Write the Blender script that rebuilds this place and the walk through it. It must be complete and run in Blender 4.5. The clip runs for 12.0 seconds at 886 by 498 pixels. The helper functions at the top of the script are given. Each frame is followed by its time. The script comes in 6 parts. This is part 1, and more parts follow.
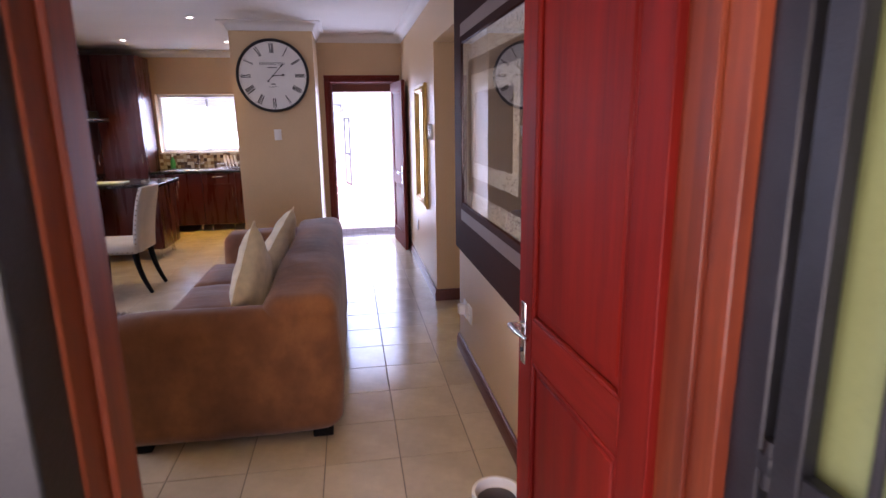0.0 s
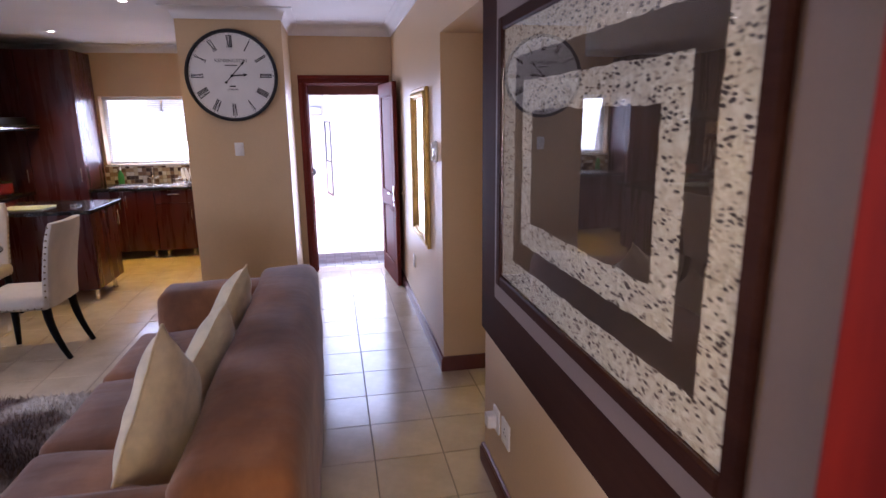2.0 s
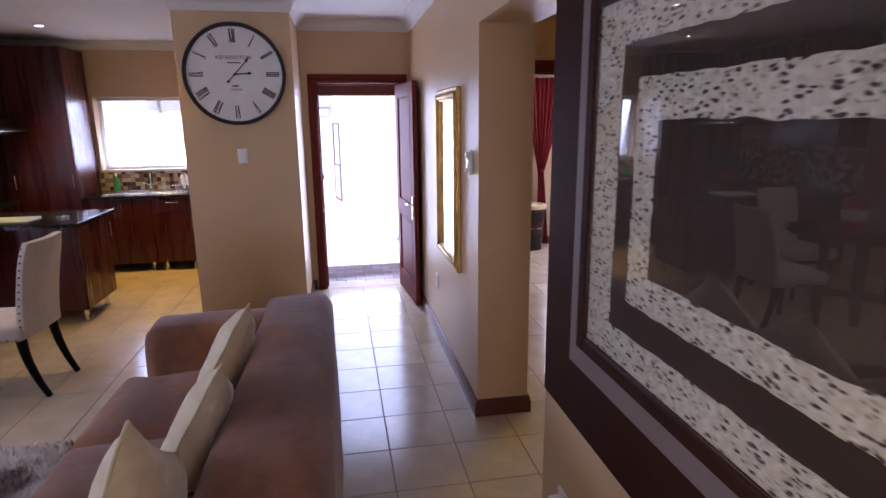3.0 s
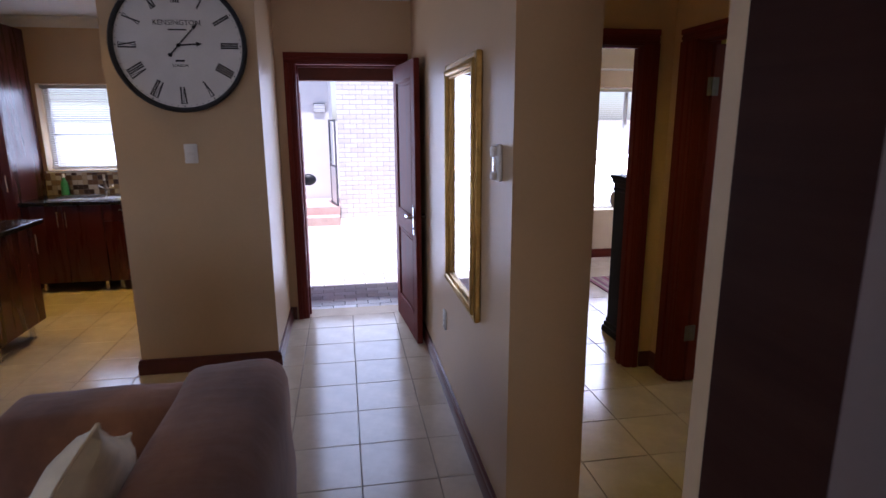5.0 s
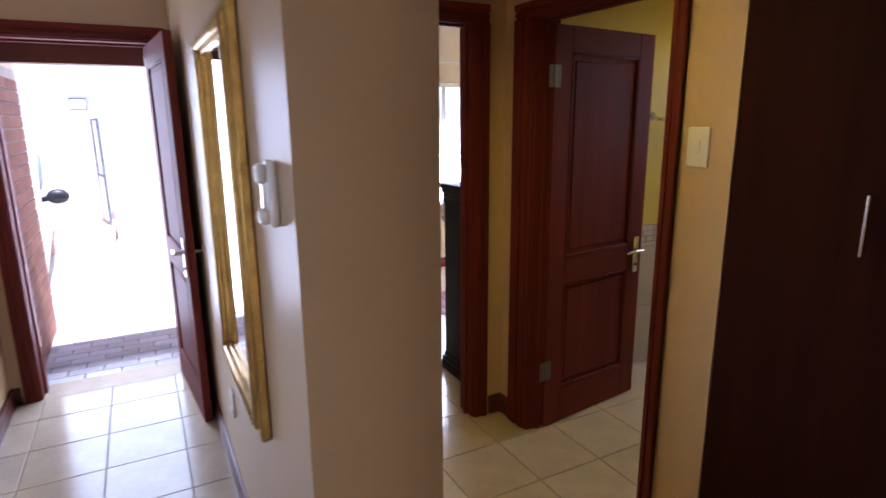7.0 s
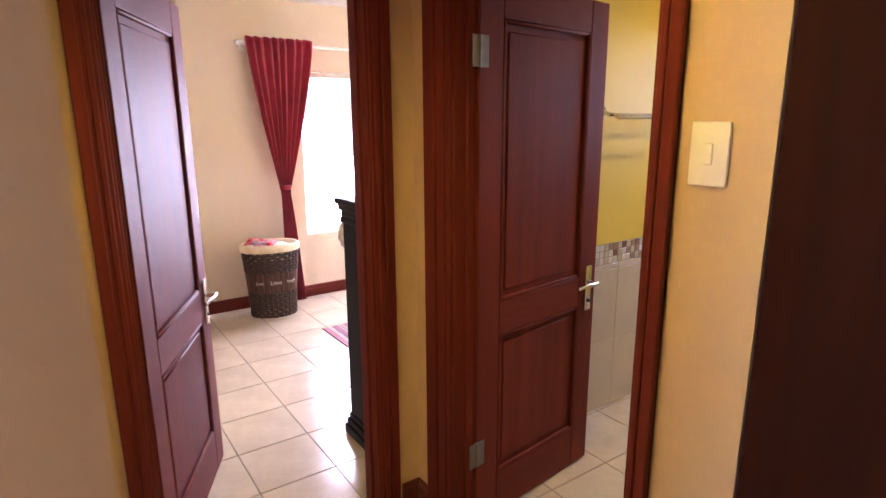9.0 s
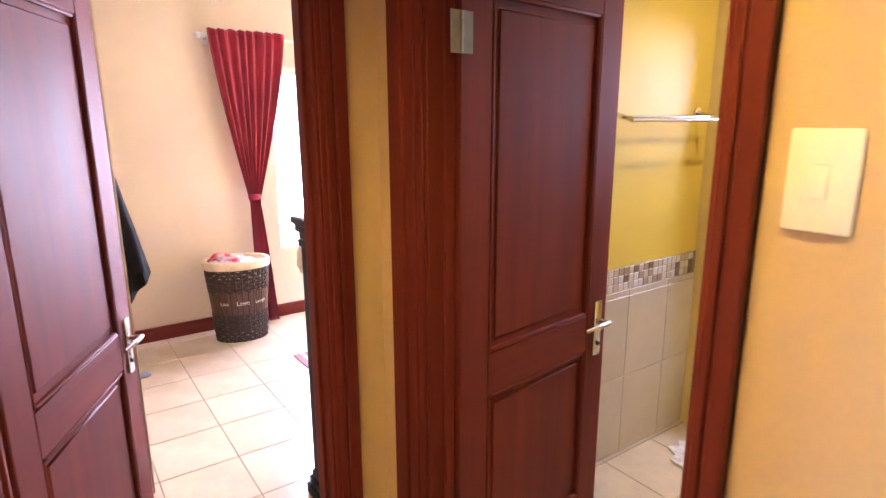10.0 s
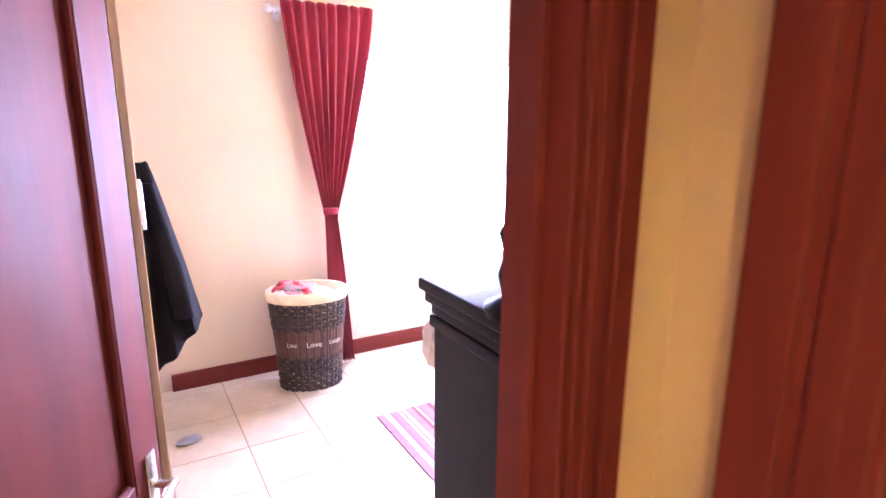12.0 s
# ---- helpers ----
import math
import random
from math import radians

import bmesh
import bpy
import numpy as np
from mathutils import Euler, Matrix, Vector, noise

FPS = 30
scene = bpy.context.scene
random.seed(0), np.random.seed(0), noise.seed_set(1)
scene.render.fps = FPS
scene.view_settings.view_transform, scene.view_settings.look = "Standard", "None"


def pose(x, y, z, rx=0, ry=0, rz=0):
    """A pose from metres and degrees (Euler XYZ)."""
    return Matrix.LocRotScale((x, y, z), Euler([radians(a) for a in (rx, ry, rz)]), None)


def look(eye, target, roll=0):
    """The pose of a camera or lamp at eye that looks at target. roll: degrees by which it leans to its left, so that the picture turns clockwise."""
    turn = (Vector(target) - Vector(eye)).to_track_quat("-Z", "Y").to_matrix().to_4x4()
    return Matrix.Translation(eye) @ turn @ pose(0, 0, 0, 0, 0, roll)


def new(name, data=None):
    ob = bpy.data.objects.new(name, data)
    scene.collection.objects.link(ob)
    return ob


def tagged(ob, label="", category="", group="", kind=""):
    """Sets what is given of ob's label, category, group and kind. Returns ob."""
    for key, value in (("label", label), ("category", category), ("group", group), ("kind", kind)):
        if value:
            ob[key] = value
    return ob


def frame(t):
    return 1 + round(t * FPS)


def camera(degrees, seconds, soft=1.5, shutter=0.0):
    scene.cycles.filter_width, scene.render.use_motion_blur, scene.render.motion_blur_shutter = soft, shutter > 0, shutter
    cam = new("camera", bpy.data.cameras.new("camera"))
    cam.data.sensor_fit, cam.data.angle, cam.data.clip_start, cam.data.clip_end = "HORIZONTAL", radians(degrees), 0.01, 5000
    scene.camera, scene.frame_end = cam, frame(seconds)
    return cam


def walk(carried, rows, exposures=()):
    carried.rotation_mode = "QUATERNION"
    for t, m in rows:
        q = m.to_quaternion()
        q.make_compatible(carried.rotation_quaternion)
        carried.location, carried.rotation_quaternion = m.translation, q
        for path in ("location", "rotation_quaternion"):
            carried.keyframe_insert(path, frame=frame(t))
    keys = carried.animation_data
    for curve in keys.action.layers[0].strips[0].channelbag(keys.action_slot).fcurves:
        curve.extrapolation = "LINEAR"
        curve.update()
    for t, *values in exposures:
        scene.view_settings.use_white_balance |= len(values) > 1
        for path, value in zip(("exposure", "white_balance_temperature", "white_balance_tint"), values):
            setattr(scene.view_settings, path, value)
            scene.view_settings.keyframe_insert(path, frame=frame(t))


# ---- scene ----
cam = camera(75.6, 12.0, shutter=0.4)
PATH = [
    (0, (0.288, -0.196, 1.564), (0.596, 1.731, 1.124), -0.8),
    (0.5, (0.302, 0.136, 1.553), (0.631, 2.059, 1.112), -0.7),
    (1, (0.323, 0.428, 1.546), (0.667, 2.348, 1.108), -0.8),
    (1.5, (0.343, 0.806, 1.592), (0.698, 2.723, 1.148), -0.7),
    (2, (0.33, 1.062, 1.678), (0.693, 2.978, 1.232), -0.7),
    (2.5, (0.298, 1.333, 1.719), (0.65, 3.25, 1.27), -0.8),
    (3, (0.263, 1.636, 1.705), (0.611, 3.555, 1.261), -0.6),
    (3.2, (0.272, 1.773, 1.692), (0.613, 3.693, 1.249), -0.7),
    (4.8, (0.408, 2.639, 1.625), (0.729, 4.565, 1.192), -0.3),
    (5, (0.435, 2.735, 1.619), (0.766, 4.658, 1.181), -0.3),
    (5.5, (0.505, 2.979, 1.619), (0.906, 4.889, 1.181), -0.3),
    (6, (0.595, 3.171, 1.619), (1.125, 5.048, 1.176), -0.4),
    (6.5, (0.666, 3.402, 1.622), (1.368, 5.222, 1.177), -0.5),
    (7, (0.758, 3.576, 1.615), (1.666, 5.301, 1.168), -0.5),
    (7.5, (0.923, 3.756, 1.622), (1.928, 5.425, 1.171), -0.6),
    (7.7, (0.975, 3.8, 1.615), (2.004, 5.454, 1.163), -0.7),
    (9.3, (1.377, 4.322, 1.587), (2.491, 5.922, 1.143), -0.2),
    (9.5, (1.442, 4.385, 1.586), (2.561, 5.982, 1.145), -0.2),
    (10, (1.609, 4.572, 1.591), (2.729, 6.169, 1.148), -0.2),
    (10.5, (1.673, 4.804, 1.568), (2.764, 6.421, 1.126), 0.1),
    (11, (1.684, 5.055, 1.579), (2.725, 6.703, 1.134), 0.0),
    (11.5, (1.733, 5.308, 1.587), (2.728, 6.983, 1.135), -0.0),
    (12, (1.792, 5.571, 1.595), (2.761, 7.261, 1.14), 0.3),
]
walk(cam, [(t, look(eye, target, roll)) for t, eye, target, roll in PATH],
     exposures=[(0, 1.62, 5600, 36), (3.0, 1.4, 5450, 36), (5.0, 0.54, 5400, 29), (5.5, 0.64, 5400, 29), (6.5, 1.2, 5450, 28), (7.0, 1.52, 5400, 26), (7.7, 1.8, 5400, 30), (9.3, 2.85, 5700, 38), (10.5, 3.5, 5600, 40), (11.0, 3.75, 5350, 43), (11.5, 3.7, 5250, 46), (12, 3.6, 5100, 48)])
# ---------------------------------------------------------------- light
world = bpy.data.worlds.new("sky")
scene.world = world
world.use_nodes = True
wn = world.node_tree.nodes
sky = wn.new("ShaderNodeTexSky")
sky.sky_type, sky.sun_disc = "NISHITA", False
SUN_EL, SUN_AZ = 74.0, 165.0          # height of the sun, and its bearing from +y towards +x
sky.sun_elevation, sky.sun_rotation = radians(SUN_EL), radians(SUN_AZ)
world.node_tree.links.new(sky.outputs[0], wn["Background"].inputs[0])
wn["Background"].inputs[1].default_value = 0.15
sun = bpy.data.lights.new("sun", "SUN")
sun.energy, sun.angle, sun.color = 5.0, radians(0.5), (1.0, 0.95, 0.87)
se, sa = radians(SUN_EL), radians(SUN_AZ)
new("sun", sun).matrix_world = look((5 * math.sin(sa) * math.cos(se), 5 * math.cos(sa) * math.cos(se), 5 * math.sin(se)), (0, 0, 0))


def area_lamp(name, eye, target, w, h, watts, color):
    la = bpy.data.lights.new(name, "AREA")
    la.shape, la.size, la.size_y, la.energy, la.color = "RECTANGLE", w, h, watts, color
    new(name, la).matrix_world = look(eye, target)


def spot_lamp(name, x, y, watts, color, cone=130, soft=0.04):
    la = bpy.data.lights.new(name, "SPOT")
    la.energy, la.color, la.spot_size, la.spot_blend, la.shadow_soft_size = watts, color, radians(cone), 0.8, soft
    new(name, la).matrix_world = look((x, y, 2.585), (x, y, 0))


DAY = (0.78, 0.89, 1.0)
WARM = (1.0, 0.66, 0.10)
area_lamp("sky_light_kitchen_window", (-1.85, 9.33, 1.55), (-1.85, 6.0, 0.6), 1.2, 0.8, 10, DAY)
area_lamp("sky_light_bedroom_window", (4.1, 9.2, 1.3), (4.0, 6.0, 0.2), 1.7, 1.3, 49, (0.92, 0.95, 1.0))
area_lamp("sky_light_back_door", (0.5, 7.75, 1.1), (0.45, 3.0, 0.2), 0.75, 1.8, 10, (0.78, 0.89, 1.0))
# added warm fill outside the entrance, set left to brighten jamb and door
area_lamp("warm_fill_front_door", (-0.45, -0.7, 1.5), (0.35, 2.6, 0.6), 1.3, 1.7, 14, (1.0, 0.74, 0.42))
area_lamp("sky_light_living_window", (-4.38, 3.6, 1.5), (-2.3, 3.2, 0.0), 1.6, 1.1, 21, DAY)
area_lamp("sky_light_shower_window", (5.32, 5.74, 1.78), (4.0, 5.6, 0.4), 0.5, 0.5, 4.5, DAY)
for lx, ly, lw in ((-2.49, 8.05, 38), (-2.43, 6.40, 13), (-1.24, 8.15, 40), (-1.24, 6.30, 8)):
    spot_lamp("downlight_beam_kitchen", lx, ly, lw, (1.0, 0.60, 0.05), 88)
spot_lamp("hall_lamp_beam", 1.62, 4.95, 13.5, (1.0, 0.73, 0.09), 130)
spot_lamp("downlight_beam_entrance", 0.30, 1.55, 9, WARM, 95)
spot_lamp("bathroom_lamp_beam", 3.95, 5.35, 5.4, (1.0, 0.84, 0.58), 150)

# ---------------------------------------------------------------- materials


def noodle(name):
    m = bpy.data.materials.new(name)
    m.use_nodes = True
    t = m.node_tree
    return m, t.nodes, t.links.new, t.nodes["Principled BSDF"]


def ramped(nodes, link, fac, stops):
    r = nodes.new("ShaderNodeValToRGB")
    e = r.color_ramp.elements
    while len(e) < len(stops):
        e.new(0.5)
    for el, (p, c) in zip(e, stops):
        el.position, el.color = p, (*c, 1)
    link(fac, r.inputs[0])
    return r.outputs[0]


def shade(c, k):
    return tuple(min(1.0, v * k) for v in c)


def noise_at(nodes, link, scale, detail=4.0, stretch=(1, 1, 1), rough=0.55, source="Object"):
    co = nodes.new("ShaderNodeTexCoord")
    mp = nodes.new("ShaderNodeMapping")
    mp.inputs["Scale"].default_value = stretch
    n = nodes.new("ShaderNodeTexNoise")
    n.inputs["Scale"].default_value, n.inputs["Detail"].default_value, n.inputs["Roughness"].default_value = scale, detail, rough
    link(co.outputs[source], mp.inputs[0])
    link(mp.outputs[0], n.inputs[0])
    return n.outputs[0]


def add_bump(nodes, link, bsdf, height, strength, dist=0.01):
    b = nodes.new("ShaderNodeBump")
    b.inputs["Strength"].default_value, b.inputs["Distance"].default_value = strength, dist
    link(height, b.inputs["Height"])
    link(b.outputs[0], bsdf.inputs["Normal"])


def surface(name, col, rough=0.5, metal=0.0, var=0.1, scale=3.0, bump=0.1, fine=80.0, stretch=(1, 1, 1), spec=0.5, rvar=0.08, random_tint=0.0):
    """A surface with colour that varies at a large and a fine scale, uneven gloss and fine relief."""
    m, nodes, link, b = noodle(name)
    big = noise_at(nodes, link, scale, 5.0, stretch)
    small = noise_at(nodes, link, fine, 3.0, stretch)
    c = ramped(nodes, link, big, [(0.3, shade(col, 1 - var)), (0.7, shade(col, 1 + var))])
    mx = nodes.new("ShaderNodeMix")
    mx.data_type, mx.blend_type = "RGBA", "MULTIPLY"
    mx.inputs[0].default_value = 1.0
    link(c, mx.inputs[6])
    link(ramped(nodes, link, small, [(0.25, (1 - var * 0.6,) * 3), (0.7, (1, 1, 1))]), mx.inputs[7])
    out = mx.outputs[2]
    if random_tint:
        oi = nodes.new("ShaderNodeObjectInfo")
        m2 = nodes.new("ShaderNodeMix")
        m2.data_type, m2.blend_type = "RGBA", "MULTIPLY"
        m2.inputs[0].default_value = 1.0
        link(out, m2.inputs[6])
        link(ramped(nodes, link, oi.outputs["Random"], [(0, (1 - random_tint, 1 - random_tint * 1.1, 1 - random_tint * 1.2)), (1, (1, 1, 1))]), m2.inputs[7])
        out = m2.outputs[2]
    link(out, b.inputs["Base Color"])
    mr = nodes.new("ShaderNodeMapRange")
    mr.inputs[3].default_value, mr.inputs[4].default_value = max(0.02, rough - rvar), min(1, rough + rvar)
    link(big, mr.inputs[0])
    link(mr.outputs[0], b.inputs["Roughness"])
    b.inputs["Metallic"].default_value = metal
    b.inputs["Specular IOR Level"].default_value = spec
    if bump:
        add_bump(nodes, link, b, small, bump)
    return m


def timber(name, dark, light, rough=0.35, along="z", coat=0.2, spec=0.4, streak=0.94):
    """Varnished timber with grain along one axis."""
    m, nodes, link, b = noodle(name)
    st = {"z": (8, 8, 0.55), "x": (0.55, 8, 8), "y": (8, 0.55, 8)}[along]
    g1 = noise_at(nodes, link, 1.4, 6.0, st, 0.6)
    g2 = noise_at(nodes, link, 7.0, 3.0, st, 0.6)
    c = ramped(nodes, link, g1, [(0.32, dark), (0.5, tuple((a + e) / 2 for a, e in zip(dark, light))), (0.68, light)])
    mx = nodes.new("ShaderNodeMix")
    mx.data_type, mx.blend_type = "RGBA", "MULTIPLY"
    mx.inputs[0].default_value = 1.0
    link(c, mx.inputs[6])
    link(ramped(nodes, link, g2, [(0.3, (streak, streak * 0.97, streak * 0.96)), (0.6, (1, 1, 1))]), mx.inputs[7])
    link(mx.outputs[2], b.inputs["Base Color"])
    mr = nodes.new("ShaderNodeMapRange")
    mr.inputs[3].default_value, mr.inputs[4].default_value = rough - 0.08, rough + 0.12
    link(g1, mr.inputs[0])
    link(mr.outputs[0], b.inputs["Roughness"])
    b.inputs["Coat Weight"].default_value = coat
    b.inputs["Coat Roughness"].default_value = 0.25
    b.inputs["Specular IOR Level"].default_value = spec
    add_bump(nodes, link, b, g2, 0.08, 0.004)
    return m


M_WALL = surface("ochre_wall_paint", (0.575, 0.408, 0.225), 0.42, var=0.06, scale=1.2, bump=0.08, fine=60, spec=0.5, rvar=0.10)
M_BEDWALL = surface("cream_wall_paint", (0.70, 0.59, 0.44), 0.62, var=0.05, scale=1.2, bump=0.12, fine=140, spec=0.35)
M_YELLOW = surface("yellow_bathroom_paint", (0.74, 0.56, 0.07), 0.5, var=0.05, scale=1.5, bump=0.08, fine=120)
M_CEIL = surface("white_ceiling_paint", (0.73, 0.72, 0.71), 0.8, var=0.03, scale=1.5, bump=0.05, fine=150)
M_TILE = surface("beige_ceramic_floor_tile", (0.57, 0.475, 0.34), 0.17, var=0.10, scale=5, bump=0.02, fine=30, rvar=0.06, random_tint=0.10)
M_GROUT = surface("grey_brown_grout", (0.23, 0.19, 0.15), 0.9, var=0.15, scale=8, bump=0.3, fine=200)
M_MAHOG = timber("red_mahogany_upright", (0.100, 0.0045, 0.0022), (0.200, 0.0118, 0.0042), 0.50, "z", 0.0, 0.14, 0.86)
M_MAHOG_X = timber("red_mahogany_lengthwise_x", (0.100, 0.0045, 0.0022), (0.200, 0.0118, 0.0042), 0.50, "x", 0.0, 0.14, 0.86)
IN_DARK, IN_LIGHT = (0.105, 0.0155, 0.0102), (0.172, 0.0285, 0.0175)
M_WOOD_Z = timber("brown_mahogany_upright", IN_DARK, IN_LIGHT, 0.60, "z", 0.0, 0.18, 0.95)
M_WOOD_X = timber("brown_mahogany_lengthwise_x", IN_DARK, IN_LIGHT, 0.60, "x", 0.0, 0.18, 0.95)
# entrance jamb varnish: daylight from outside is painted in as a lighter orange
M_JAMB_LIT_Z = timber("daylit_varnished_jamb_upright", (0.095, 0.014, 0.0045), (0.27, 0.056, 0.013), 0.40, "z", 0.1, 0.4, 0.85)
M_JAMB_LIT_X = timber("daylit_varnished_jamb_lengthwise", (0.095, 0.014, 0.0045), (0.27, 0.056, 0.013), 0.40, "x", 0.1, 0.4, 0.85)
M_SKIRT = surface("dark_mahogany_skirting", (0.11, 0.026, 0.018), 0.32, var=0.25, scale=3, bump=0.05, fine=60)
M_KITCH = timber("dark_cherry_cabinet_veneer", (0.042, 0.0065, 0.0055), (0.072, 0.0115, 0.0085), 0.26, "z", 0.2)
M_CUPB = timber("dark_brown_cupboard_veneer", (0.019, 0.0050, 0.0030), (0.031, 0.0078, 0.0045), 0.6, "z", 0.0, 0.06)
M_STONE = surface("black_granite_worktop", (0.016, 0.016, 0.018), 0.16, var=0.5, scale=60, bump=0.0, fine=300)
M_CHROME = surface("brushed_chrome", (0.72, 0.71, 0.69), 0.24, 1.0, var=0.05, scale=20, bump=0.02, fine=200)
M_BLACKW = surface("black_stained_wood", (0.006, 0.006, 0.008), 0.5, var=0.35, scale=4, bump=0.05, fine=90, spec=0.12)
M_HINGE = surface("dull_steel_hinge", (0.20, 0.19, 0.18), 0.5, 0.8, var=0.15, scale=30, bump=0.05)
M_WHITEP = surface("white_plastic", (0.78, 0.76, 0.72), 0.35, var=0.03, scale=10, bump=0.0)
M_WHITEF = surface("white_painted_metal", (0.78, 0.78, 0.76), 0.4, var=0.03, scale=8, bump=0.0)
M_STEEL = surface("dark_painted_steel", (0.012, 0.012, 0.015), 0.45, 0.1, var=0.3, scale=12, bump=0.1, fine=150)

# ---------------------------------------------------------------- mesh helpers


def box(bm, x0, y0, z0, x1, y1, z1, bev=0.0, seg=2):
    vs = [bm.verts.new(p) for p in ((x0, y0, z0), (x1, y0, z0), (x1, y1, z0), (x0, y1, z0), (x0, y0, z1), (x1, y0, z1), (x1, y1, z1), (x0, y1, z1))]
    fs = [bm.faces.new([vs[i] for i in q]) for q in ((3, 2, 1, 0), (4, 5, 6, 7), (0, 1, 5, 4), (1, 2, 6, 5), (2, 3, 7, 6), (3, 0, 4, 7))]
    if bev:
        es = list({e for f in fs for e in f.edges})
        bmesh.ops.bevel(bm, geom=es, offset=bev, segments=seg, profile=0.5, affect="EDGES")
    return vs


def rod(bm, a, b, r, seg=12, r2=None):
    a, b = Vector(a), Vector(b)
    d = b - a
    m = Matrix.Translation((a + b) / 2) @ d.to_track_quat("Z", "Y").to_matrix().to_4x4()
    bmesh.ops.create_cone(bm, cap_ends=True, segments=seg, radius1=r, radius2=r if r2 is None else r2, depth=d.length, matrix=m)


def lathe(bm, profile, seg=24, sx=1.0, sy=1.0, at=(0, 0, 0)):
    """Turns (radius, height) pairs about z."""
    rings = []
    for r, z in profile:
        rings.append([bm.verts.new((at[0] + sx * r * math.cos(2 * math.pi * i / seg), at[1] + sy * r * math.sin(2 * math.pi * i / seg), at[2] + z)) for i in range(seg)])
    for lo, hi in zip(rings, rings[1:]):
        for i in range(seg):
            bm.faces.new((lo[i], lo[(i + 1) % seg], hi[(i + 1) % seg], hi[i]))
    if profile[0][0] > 1e-5:
        bm.faces.new(rings[0][::-1])
    if profile[-1][0] > 1e-5:
        bm.faces.new(rings[-1])


def sweep(bm, pts, prof, closed=False):
    """A profile of (out, up) pairs led along a level line of points; out is to the line's right."""
    n = len(pts)
    rings = []
    for i, p in enumerate(pts):
        p = Vector(p)
        d0 = (p - Vector(pts[i - 1])).normalized() if (i > 0 or closed) else None
        d1 = (Vector(pts[(i + 1) % n]) - p).normalized() if (i < n - 1 or closed) else None
        d0, d1 = d0 or d1, d1 or d0
        r0, r1 = Vector((d0.y, -d0.x, 0)), Vector((d1.y, -d1.x, 0))
        mid = (r0 + r1)
        mid = mid / max(0.3, mid.dot(r0))
        rings.append([bm.verts.new(p + mid * o + Vector((0, 0, u))) for o, u in prof])
    k = len(prof)
    for i in range(n if closed else n - 1):
        a, b = rings[i], rings[(i + 1) % n]
        for j in range(k):
            bm.faces.new((a[j], a[(j + 1) % k], b[(j + 1) % k], b[j]))
    if not closed:
        bm.faces.new(rings[0][::-1])
        bm.faces.new(rings[-1])


def mesh_of(bm, name, material, smooth=False):
    bmesh.ops.recalc_face_normals(bm, faces=bm.faces)
    me = bpy.data.meshes.new(name)
    bm.to_mesh(me)
    bm.free()
    me.materials.append(material)
    if smooth:
        for p in me.polygons:
            p.use_smooth = True
        me.set_sharp_from_angle(angle=radians(38))
    return me


def part(name, bm, material, parent, label="", m=None, smooth=True):
    ob = new(name, mesh_of(bm, name, material, smooth))
    ob.parent = parent
    if m is not None:
        ob.matrix_basis = m
    return tagged(ob, label)


def thing(name, m, label, category, group="", kind=""):
    ob = new(name)
    ob.matrix_basis = m
    ob.empty_display_size = 0.1
    return tagged(ob, label, category, group, kind)


def solid(name, bm, material, label, category, kind="structure", smooth=False, m=None):
    ob = new(name, mesh_of(bm, name, material, smooth))
    if m is not None:
        ob.matrix_basis = m
    return tagged(ob, label, category, "", kind)


def BM():
    return bmesh.new()


def boxes(name, material, label, rows, category="wall"):
    bm = BM()
    for r in rows:
        box(bm, *r)
    return solid(name, bm, material, label, category)


# ---------------------------------------------------------------- structure
H = 2.62                     # ceiling
XR = 1.0                     # face of the long wall with picture and mirror
# front wall with the entrance
boxes("wall_south", M_WALL, "ochre painted plaster wall round the entrance door", [(-4.5, 0.50, 0, -0.14, 0.74, H), (0.93, 0.50, 0, 2.66, 0.74, H), (-0.14, 0.50, 2.12, 0.93, 0.74, H)])
boxes("wall_living_west", M_WALL, "ochre painted plaster wall with a window opening", [(-4.5, 0.74, 0, -4.26, 2.8, H), (-4.5, 4.4, 0, -4.26, 9.45, H), (-4.5, 2.8, 0, -4.26, 4.4, 0.9), (-4.5, 2.8, 2.05, -4.26, 4.4, H)])
boxes("wall_picture", M_WALL, "ochre painted plaster wall behind the large picture", [(XR, 0.74, 0, XR + 0.30, 3.54, H), (XR, 3.54, 2.18, XR + 0.30, 4.615, H)])
boxes("wall_mirror", M_WALL, "ochre painted plaster wall with a rounded end", [(XR, 4.615, 0, XR + 0.30, 7.45, H)])
boxes("wall_clock", M_WALL, "ochre painted wall block carrying the clock", [(-0.92, 6.51, 0, -0.05, 9.2, H)])
boxes("wall_north_passage", M_WALL, "ochre painted wall round the back door", [(-0.05, 7.45, 0, 0.03, 7.68, H), (0.97, 7.45, 0, XR + 0.30, 7.68, H), (0.03, 7.45, 2.12, 0.97, 7.68, H)])
boxes("wall_kitchen_north", M_WALL, "ochre painted kitchen wall with a window opening", [(-4.26, 9.2, 0, -2.54, 9.42, H), (-1.16, 9.2, 0, -0.05, 9.42, H), (-2.54, 9.2, 0, -1.16, 9.42, 1.14), (-2.54, 9.2, 2.0, -1.16, 9.42, H)])
boxes("wall_bedroom_south", M_WALL, "ochre painted wall with the bedroom doorway", [(XR + 0.30, 6.05, 0, 1.41, 6.17, H), (2.25, 6.05, 0, 2.42, 6.17, H), (1.41, 6.05, 2.07, 2.25, 6.17, H)])
boxes("wall_bathroom_west", M_WALL, "ochre painted wall with the bathroom doorway", [(2.42, 5.81, 0, 2.54, 6.245, H), (2.42, 4.76, 0, 2.54, 5.01, H), (2.42, 5.01, 2.07, 2.54, 5.81, H)])
